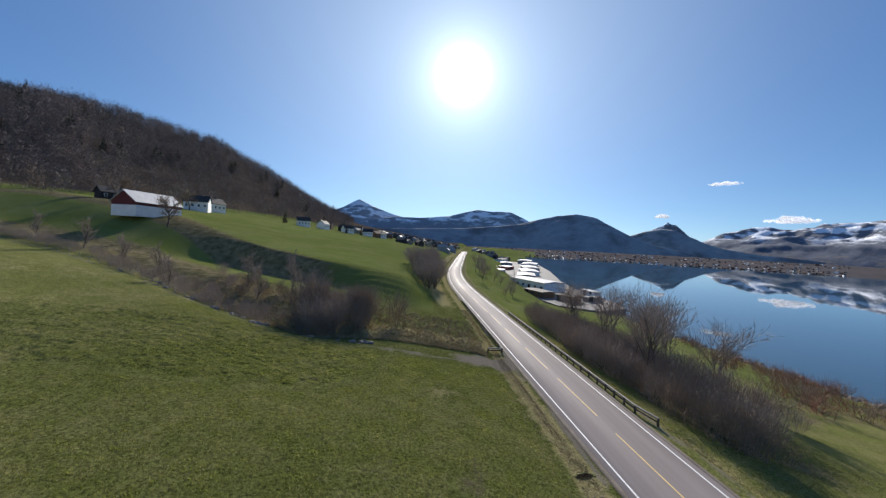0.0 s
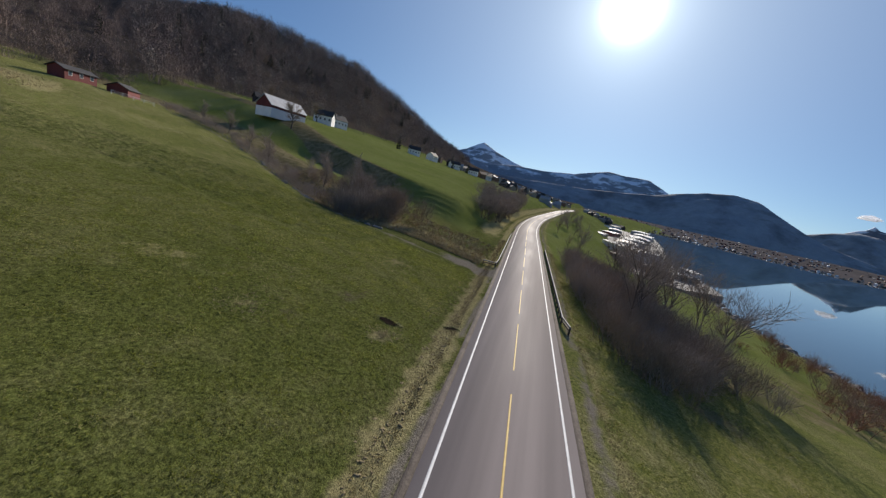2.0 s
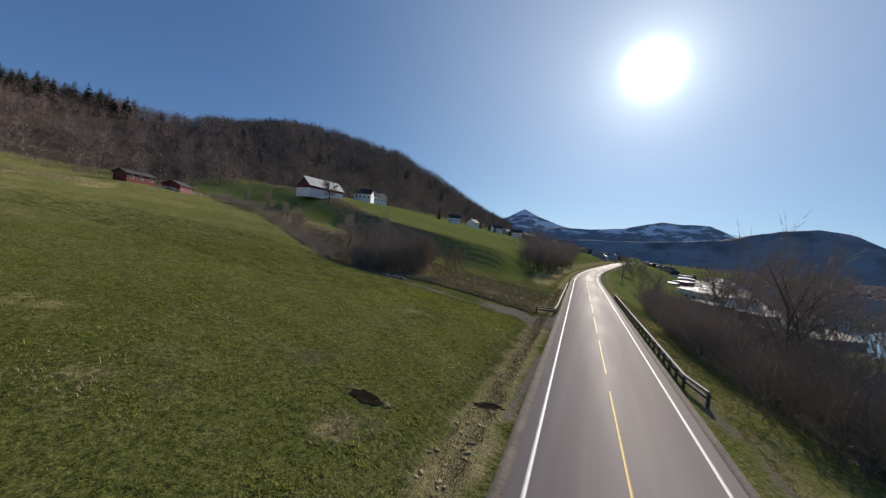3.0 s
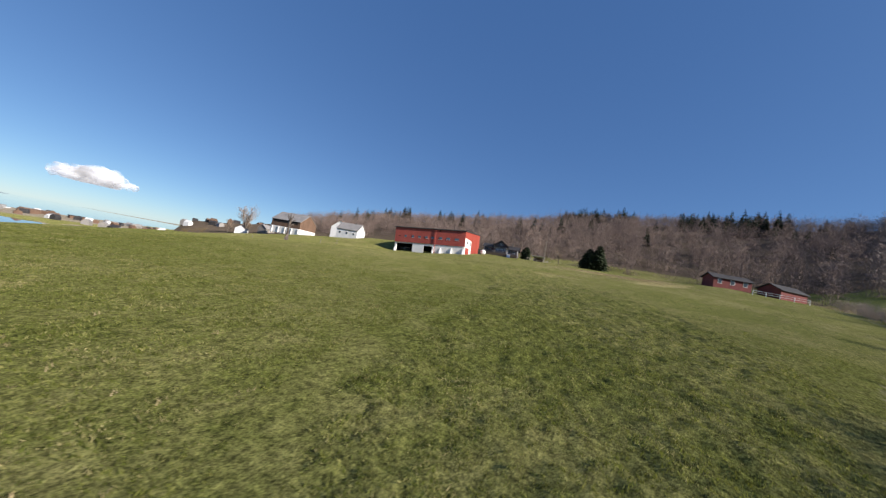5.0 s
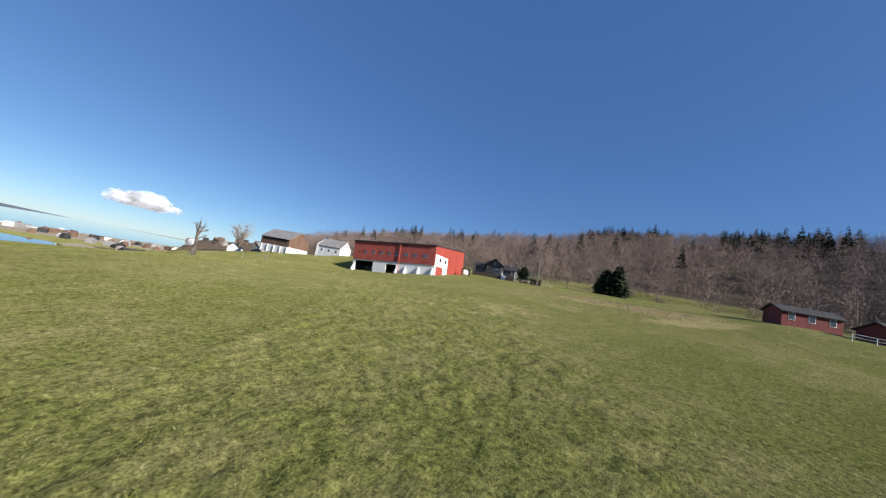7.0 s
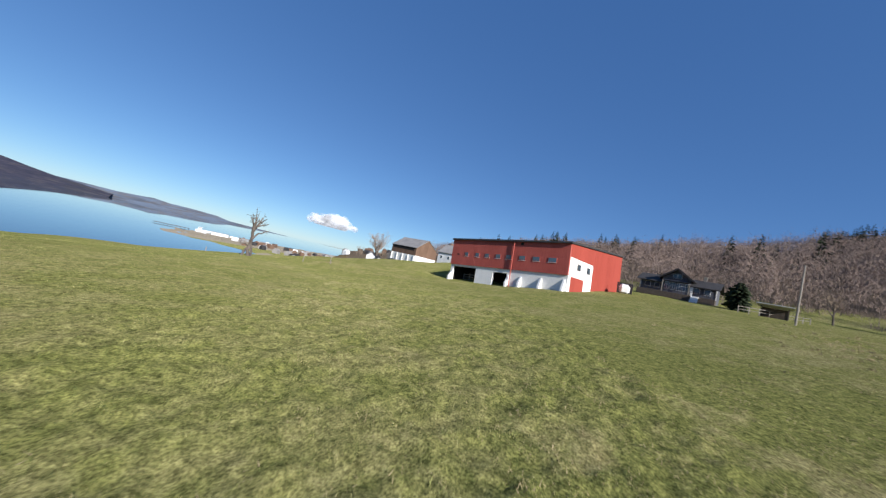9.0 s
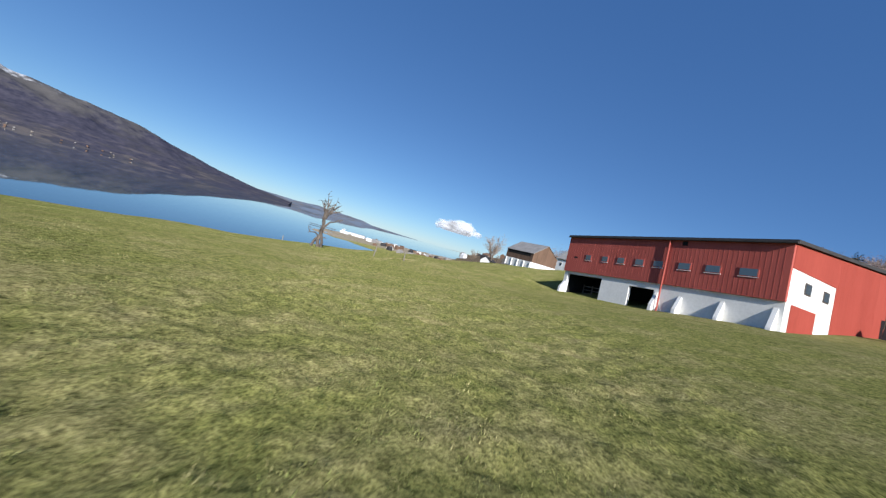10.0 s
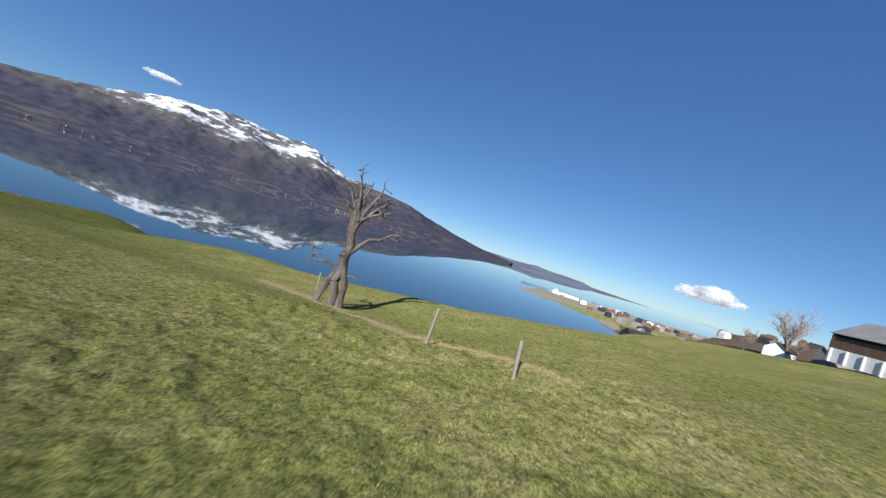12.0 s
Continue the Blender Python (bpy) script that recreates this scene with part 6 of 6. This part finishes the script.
def town(name, label, places, seed, tints, size=1.0):
    """Many small far houses: walls with gables, one set for each colour."""
    rng = np.random.RandomState(seed)
    sets = [([], []) for _ in tints]
    for x, y, z in places:
        k = rng.randint(len(tints))
        l, w, h, t = rng.uniform(5, 8) * size, rng.uniform(4, 6) * size, rng.uniform(2.2, 3.4) * size, rng.uniform(0, 3.14)
        c, s = math.cos(t), math.sin(t)
        v, f = sets[k]
        i = len(v)
        for px, py, pz in ((-1, -1, -0.6), (1, -1, -0.6), (1, 1, -0.6), (-1, 1, -0.6), (-1, -1, 1), (1, -1, 1), (1, 1, 1), (-1, 1, 1), (-1, 0, 1.6), (1, 0, 1.6)):
            v.append((x + px * l / 2 * c - py * w / 2 * s, y + px * l / 2 * s + py * w / 2 * c, z + pz * h))
        f += [(i, i + 1, i + 5, i + 4), (i + 2, i + 3, i + 7, i + 6), (i + 1, i + 2, i + 6, i + 5), (i + 3, i, i + 4, i + 7),
              (i + 4, i + 5, i + 9, i + 8), (i + 6, i + 7, i + 8, i + 9), (i + 5, i + 6, i + 9, i + 9), (i + 7, i + 4, i + 8, i + 8)]
    for (v, f), mat in zip(sets, tints):
        quads = [q for q in f if len(set(q)) == 4]
        tris = [q[:3] for q in f if len(set(q)) == 3]
        me = bpy.data.meshes.new(name)
        me.from_pydata(v, [], quads + tris)
        me.materials.append(mat)
        tagged(new(name, me), label, "town houses", kind="stuff")


homes = []
for _ in range(700):
    az, f = rnd.uniform(6, 52), rnd.uniform(0.02, 0.95) ** 1.2
    near = np.interp(az, (2, 60), (900, 980))
    r = near + (1500 - near) * f
    el = np.interp(az, (2, 8, 14, 20, 26, 32, 38, 44, 50, 56, 60), (0.2, 0.25, 0.28, 0.28, 0.27, 0.26, 0.25, 0.22, 0.2, 0.15, 0.1))
    homes.append((r * math.sin(radians(az)) - 10, r * math.cos(radians(az)), WATER_Z - 1 + (1500 * math.tan(radians(el)) - WATER_Z) * f ** 1.15))
town("town_houses", "scattered small houses of the far town", homes, 1, (GREY_WOOD, BROWN_WOOD, BROWN_WOOD, GREY_ROOF, DARK_ROOF, MAROON_BOARDS, WHITE_WOOD), 0.6)
homes = []
for _ in range(230):
    x, y = rnd.uniform(-120, 130), rnd.uniform(330, 760)
    if x < float(np.interp(y, *SHORE)) - 14 and abs(x - float(road_x(y))) > 14 and x > -150 + 0.2 * (y - 330) and not (x > 30 and y < 560):
        homes.append((x, y, gz(x, y)))
town("town_houses", "houses at the near edge of the town", homes, 2, (GREY_WOOD, BROWN_WOOD, DARK_ROOF, GREY_PANEL, DARK_ROOF), 1.3)
homes = [(x, y, gz(x, y)) for x, y in ((rnd.uniform(-430, -150), rnd.uniform(-560, -300)) for _ in range(110)) if x < float(np.interp(y, *SHORE)) - 12]
town("town_houses", "houses on the shore past the fields", homes, 3, (GREY_ROOF, BROWN_WOOD, DARK_ROOF, BROWN_WOOD, WHITE_WOOD), 0.9)


homes = []
for _ in range(60):
    az, f = rnd.uniform(108, 158), rnd.uniform(0.01, 0.06)
    near = np.interp(az, (92, 176), (2500, 2800))
    r = near + (3700 - near) * f
    homes.append((r * math.sin(radians(az)) - 10, r * math.cos(radians(az)), WATER_Z + 430 * f ** 1.15))
town("town_houses", "scattered farmhouses along the far shore", homes, 4, (GREY_WOOD, GREY_ROOF, BROWN_WOOD, BROWN_WOOD), 1.0)


# ---- clouds ----
def cloud(az, el, wide, tall, far, seed, label):
    rng = np.random.RandomState(seed)
    bm = bmesh.new()
    for k in range(44):
        f = rng.triangular(-1, -0.25, 1)
        r = tall * rng.uniform(0.16, 0.5) * (1 - 0.8 * abs(f)) + tall * 0.07
        bmesh.ops.create_icosphere(bm, subdivisions=2, radius=r, matrix=Matrix.Translation((f * wide / 2, rng.uniform(-1, 1) * tall, rng.uniform(-0.1, 0.35) * tall * (1 - abs(f)))) @ Matrix.Diagonal((1.7, 1.2, 0.85, 1)))
    for v in bm.verts:
        v.co += Vector((0, 0, 1)) * 0.22 * tall * noise.fractal(v.co / tall * 2.6, 0.8, 2.0, 5)
        v.co.z = max(v.co.z, -0.28 * tall)
    ob = part("cloud", bm, CLOUD)
    a, e = radians(az), radians(el)
    ob.matrix_basis = pose(far * math.sin(a) * math.cos(e), far * math.cos(a) * math.cos(e), far * math.sin(e), 0, 0, -az)
    for p in ob.data.polygons:
        p.use_smooth = True
    return tagged(ob, label, "cloud", "small clouds", "structure")


cloud(40.6, 9.3, 300, 36, 4300, 1, "thin white cloud in a clear sky")
cloud(-158.5, 3.3, 640, 170, 4300, 2, "small white cloud above the shore")
cloud(122.4, 9.1, 330, 60, 4300, 3, "small white cloud above the mountain")
cloud(47, 4.6, 420, 70, 4600, 4, "white cloud resting on the snowy range")
cloud(34, 5.2, 130, 45, 4300, 5, "small cloud behind the rock summit")

# ---- grass ----
def tuft_shape(seed, blades, height, width, reach, bent=True):
    """A tuft of bent blades."""
    rng = np.random.RandomState(seed)
    v, f = [], []
    for k in range(blades):
        a, r = rng.uniform(0, 6.283), rng.uniform(0, reach)
        base = np.array((r * math.cos(a), r * math.sin(a), -0.02))
        b = rng.uniform(0, 6.283)
        side = np.array((math.cos(b), math.sin(b), 0)) * width / 2
        lean = np.array((rng.normal(0, 0.45), rng.normal(0, 0.45), 1.0)) * height * rng.uniform(0.55, 1.15)
        i = len(v)
        if bent:
            mid = base + lean * 0.55
            tip = base + lean * np.array((1.7, 1.7, 0.95))
            v += [base - side, base + side, mid + side * 0.7, mid - side * 0.7, tip]
            f += [(i, i + 1, i + 2), (i, i + 2, i + 3), (i + 3, i + 2, i + 4)]
        else:
            v += [base - side, base + side, base + lean]
            f += [(i, i + 1, i + 2)]
    return np.array(v), np.array(f)


def lawn(name, label, seed, count, shape, inside, sizes, material=None):
    rng = np.random.RandomState(seed)
    pts = inside(rng, count)
    x, y = pts[:, 0], pts[:, 1]
    clump = 0.88 + 0.34 * (np.sin(x * 1.1 + 2 * np.sin(y * 0.7)) * np.sin(y * 1.3 + np.sin(x * 0.9)))
    where = np.stack([x, y, turf_z(x, y)], 1)
    merged(name, shape, where, rng.uniform(*sizes, len(x)) * clump, rng.uniform(0, 6.28, len(x)), rng.uniform(0.7, 1.2, len(x)), material or BLADES, label, "grass")


def build_sward():
    """The uneven turf of the upper pasture, where its lumps can be told apart."""
    legs = np.hypot(*np.diff(SWATH, axis=0).T)
    along = np.concatenate([[0], np.cumsum(legs)])
    s = np.arange(-9, along[-1] + 9, 0.17)
    line = np.stack([np.interp(s, along, SWATH[:, k]) for k in (0, 1)], 1)
    line += np.where(s < 0, s, np.maximum(s - along[-1], 0))[:, None] * np.where((s < 0)[:, None], (SWATH[1] - SWATH[0]) / legs[0], (SWATH[-1] - SWATH[-2]) / legs[-1])
    kernel = np.ones(61) / 61
    line = np.stack([np.convolve(np.pad(line[:, k], 30, mode="edge"), kernel, "valid") for k in (0, 1)], 1)
    way = np.gradient(line, axis=0)
    way /= np.linalg.norm(way, axis=1, keepdims=True)
    w = np.arange(-10.2, 10.3, 0.17)
    x, y = line[:, 0:1] - way[:, 1:2] * w, line[:, 1:2] + way[:, 0:1] * w
    lift, _ = sward(x, y)
    v = np.stack([x, y, ground(x, y) + lift], -1).reshape(-1, 3)
    n = len(w)
    i = (np.arange(len(s) - 1)[:, None] * n + np.arange(n - 1)[None]).ravel()
    ob = mesh_object("turf", v, np.stack([i, i + n, i + n + 1, i + 1], 1), GROUND, smooth=True)
    for name, values in (("lush", lush_part(v[:, 0], v[:, 1])), ("dry", straw_part(v[:, 0], v[:, 1]))):
        ob.data.attributes.new(name, "FLOAT", "POINT").data.foreach_set("value", values.astype(np.float32))
    return tagged(ob, "lumpy green turf with bleached straw", "turf", kind="stuff")


build_sward()


def along_swath(wide):
    def pick(rng, count):
        t = rng.uniform(0, len(SWATH) - 1, count)
        i = np.minimum(t.astype(int), len(SWATH) - 2)
        p = SWATH[i] + (SWATH[i + 1] - SWATH[i]) * (t - i)[:, None]
        return p + rng.uniform(-1, 1, (count, 2)) * wide
    return pick


def over_field(x0, x1, y0, y1, fade=0):
    """Within the pasture; fade 1 thins out up the slope, -1 towards the road."""
    def pick(rng, count):
        x, y = rng.uniform(x0, x1, count), rng.uniform(y0, y1, count)
        near = smooth(-60, -30, x) if fade > 0 else 1 - smooth(-60, -30, x) if fade < 0 else 1.0
        keep = (x - road_x(y) < -6.0) & (y < np.interp(x, *BROOK) - 3) & (rng.uniform(0, 1, count) < near)
        if fade > 0:
            # thin on the verge, at the field gate and on worn patches
            bare = np.maximum(1 - smooth(6.2, 8.2, road_x(y) - x), np.exp(-((road_x(y) - x - 7) / 6) ** 2 - ((y - 25.5) / 2.8) ** 2) * 1.3)
            for a, b, r in ((-9.1, -2.6, 1.2), (-17, -6, 1.5), (-13.3, 0.5, 1.6), (-14, 8, 1.4), (-14.5, 13.5, 2.4)):
                bare = np.maximum(bare, 0.9 * np.exp(-((x - a) ** 2 + (y - b) ** 2) / r ** 2))
            keep &= rng.uniform(0, 1, count) > bare
        return np.stack([x[keep], y[keep]], 1)
    return pick


def off_swath(pick, gap):
    """Leaves out the strip that has its own fine grass."""
    def chosen(rng, count):
        p = pick(rng, count)
        near = np.full(len(p), 1e9)
        for a, b in zip(SWATH, SWATH[1:]):
            t = np.clip(((p - a) @ (b - a)) / ((b - a) @ (b - a)), 0, 1)
            near = np.minimum(near, np.hypot(*(p - a - t[:, None] * (b - a)).T))
        return p[near > gap]
    return chosen


for k in range(2):
    lawn("pasture_grass", "short pasture grass mixed with dry straw", 100 + k, 24000, tuft_shape(90 + k, 8, 0.075, 0.013, 0.16, False), along_swath(9.0), (0.55, 1.3))
# dark-coloured tufts, added to make dark gaps in the turf
DARK_TUFT = worn("dark_tuft_leaves", (0.018, 0.03, 0.008), (0.06, 0.085, 0.022), 5, 1.0, 0.8, 0)
lawn("dark_tufts", "small dark tufts added for dark gaps in the grass", 105, 15000, tuft_shape(92, 8, 0.05, 0.022, 0.08, False), along_swath(10.0), (0.4, 1.3), DARK_TUFT)
lawn("pasture_tufts", "short thick green grass near the road", 109, 180000, tuft_shape(94, 5, 0.085, 0.032, 0.16, False), over_field(-60, -5.4, -36, 40, 1), (0.6, 1.5), LUSH_BACKLIT)
lawn("pasture_tufts", "lumpy grass tufts across the pasture", 110, 40000, tuft_shape(95, 6, 0.06, 0.018, 0.24, False), off_swath(over_field(-84, -26, -48, 46, -1), 7.5), (0.6, 1.6))
lawn("pasture_tufts", "lumpy grass tufts on the upper pasture", 111, 26000, tuft_shape(96, 6, 0.06, 0.018, 0.27, False), off_swath(over_field(-128, -70, -80, 52), 7.5), (0.6, 1.6))


def below_road(rng, count):
    y = rng.uniform(-34, 40, count)
    x = road_x(y) + rng.uniform(5.6, 26, count)
    keep = rng.uniform(0, 1, count) < 0.15 + 0.85 * (y < np.interp(x, *THICKET) + 2)
    return np.stack([x[keep], y[keep]], 1)


lawn("verge_grass", "short green grass between road and thicket", 112, 30000, tuft_shape(85, 6, 0.1, 0.034, 0.2, False), below_road, (0.6, 1.4), LUSH_BACKLIT)


def verge(rng, count):
    y = rng.uniform(-45, 62, count)
    side = rng.uniform(0, 1, count) < 0.65
    u = np.where(side, -4.85 - np.abs(rng.normal(0.5, 0.75, count)), 5.4 + np.abs(rng.normal(0, 0.9, count)))
    return np.stack([road_x(y) + u, y], 1)


rng = np.random.RandomState(120)
pts = verge(rng, 9000)
STRAW = worn("dry_straw", (0.2, 0.155, 0.08), (0.46, 0.37, 0.21), 6, 0.4, 0.9, 0)
BROWN_STRAW = worn("brown_straw", (0.11, 0.08, 0.04), (0.4, 0.31, 0.165), 7, 1.1, 0.9, 0)
CLOD = worn("matted_straw_clods", (0.15, 0.115, 0.06), (0.38, 0.3, 0.165), 9, 1.2, 0.95, 0.5, 0.03)


def clod_shape(seed):
    """A low matted lump of dead grass and earth."""
    bm = bmesh.new()
    bmesh.ops.create_icosphere(bm, subdivisions=2, radius=1.0)
    v = np.array([Vector((p.co.x * 1.25, p.co.y * 0.8, p.co.z * 0.6)) * (1 + 0.55 * noise.noise(p.co * 1.9 + Vector((seed, 0, 0)))) for p in bm.verts])
    f = np.array([[p.index for p in q.verts] for q in bm.faces])
    bm.free()
    return v, f


for k in range(2):
    y = rng.uniform(-40, 23, 420)
    x = road_x(y) - 5.0 - rng.uniform(0, 1.5, 420)
    merged("clods", clod_shape(k * 5), np.stack([x, y, ground(x, y)], 1), 0.04 + 0.08 * rng.uniform(0, 1, 420) ** 3, rng.uniform(0, 6.28, 420), rng.uniform(0.6, 1.2, 420), CLOD, "brown matted clods of dead grass beside the road", "clods")
x, y = rng.normal(17.3, 1.6, 500), rng.normal(9.8, 0.9, 500)
merged("dead_reeds", tuft_shape(86, 8, 0.22, 0.035, 0.35, False), np.stack([x, y, ground(x, y)], 1), rng.uniform(0.6, 1.3, 500), rng.uniform(0, 6.28, 500), rng.uniform(0.4, 0.8, 500), STRAW, "flattened dead straw beside the thicket", "grass")
merged("dry_grass", tuft_shape(97, 9, 0.14, 0.022, 0.22, False), np.stack([pts[:, 0], pts[:, 1], ground(pts[:, 0], pts[:, 1])], 1), rng.uniform(0.6, 1.4, len(pts)), rng.uniform(0, 6.28, len(pts)),
       rng.uniform(0.6, 1.1, len(pts)), BROWN_STRAW, "dry straw-coloured grass along the road ditch", "grass")
x = rng.uniform(-60, -8, 7000)
y = np.interp(x, *BROOK) + 3 + 20 * rng.uniform(0, 1, 7000) ** 1.8
keep = y < np.interp(x, *BANK) + 1
x, y = x[keep], y[keep]
merged("dry_grass", tuft_shape(98, 8, 0.42, 0.06, 0.3, False), np.stack([x, y, turf_z(x, y)], 1), rng.uniform(0.6, 1.5, len(x)), rng.uniform(0, 6.28, len(x)), rng.uniform(0.6, 1.1, len(x)), STRAW,
       "rough dead grass on the brook bank", "grass")
x, y = rng.normal(-121, 8, 2600), rng.normal(21, 7, 2600)
merged("dry_grass", tuft_shape(99, 8, 0.22, 0.05, 0.3, False), np.stack([x, y, turf_z(x, y)], 1), rng.uniform(0.6, 1.3, len(x)), rng.uniform(0, 6.28, len(x)), rng.uniform(0.6, 1.1, len(x)), STRAW,
       "dry pale grass at the top of the pasture", "grass")
t = rng.uniform(0, 1, 2600)
x = -80 - 21 * t + rng.normal(0, 0.5, 2600)
y = -57.5 - 0.45 * (x + 88.7) + rng.normal(0, 0.6, 2600)
merged("dry_grass", tuft_shape(89, 9, 0.12, 0.014, 0.2, False), np.stack([x, y, turf_z(x, y)], 1), rng.uniform(0.5, 1.2, len(x)), rng.uniform(0, 6.28, len(x)), rng.uniform(0.6, 1.1, len(x)), STRAW,
       "dry pale grass along the old fence line", "grass")
x, y = np.concatenate([rng.normal(-86, 5, 1500), rng.normal(-100, 6, 700)]), np.concatenate([rng.normal(9, 5, 1500), rng.normal(14, 6, 700)])
merged("dry_grass", tuft_shape(87, 9, 0.14, 0.016, 0.25, False), np.stack([x, y, turf_z(x, y)], 1), rng.uniform(0.5, 1.3, len(x)), rng.uniform(0, 6.28, len(x)), rng.uniform(0.5, 0.9, len(x)), STRAW,
       "loose dry straw in the upper pasture", "grass")
x, y = np.concatenate([rng.normal(-9.0, 0.5, 160), rng.normal(-17, 1.1, 160), rng.normal(-14.5, 1.6, 160), rng.normal(-7.4, 0.8, 260), rng.normal(-20, 3.0, 200)]), np.concatenate([rng.normal(-2.2, 0.5, 160), rng.normal(-6, 1.0, 160), rng.normal(13.5, 1.8, 160), rng.normal(9, 6.0, 260), rng.normal(3, 5.0, 200)])
merged("dry_grass", tuft_shape(88, 7, 0.2, 0.03, 0.2, False), np.stack([x, y, turf_z(x, y)], 1), rng.uniform(0.5, 1.2, len(x)), rng.uniform(0, 6.28, len(x)), rng.uniform(0.5, 0.9, len(x)), STRAW,
       "patches of dead straw in the green pasture", "grass")
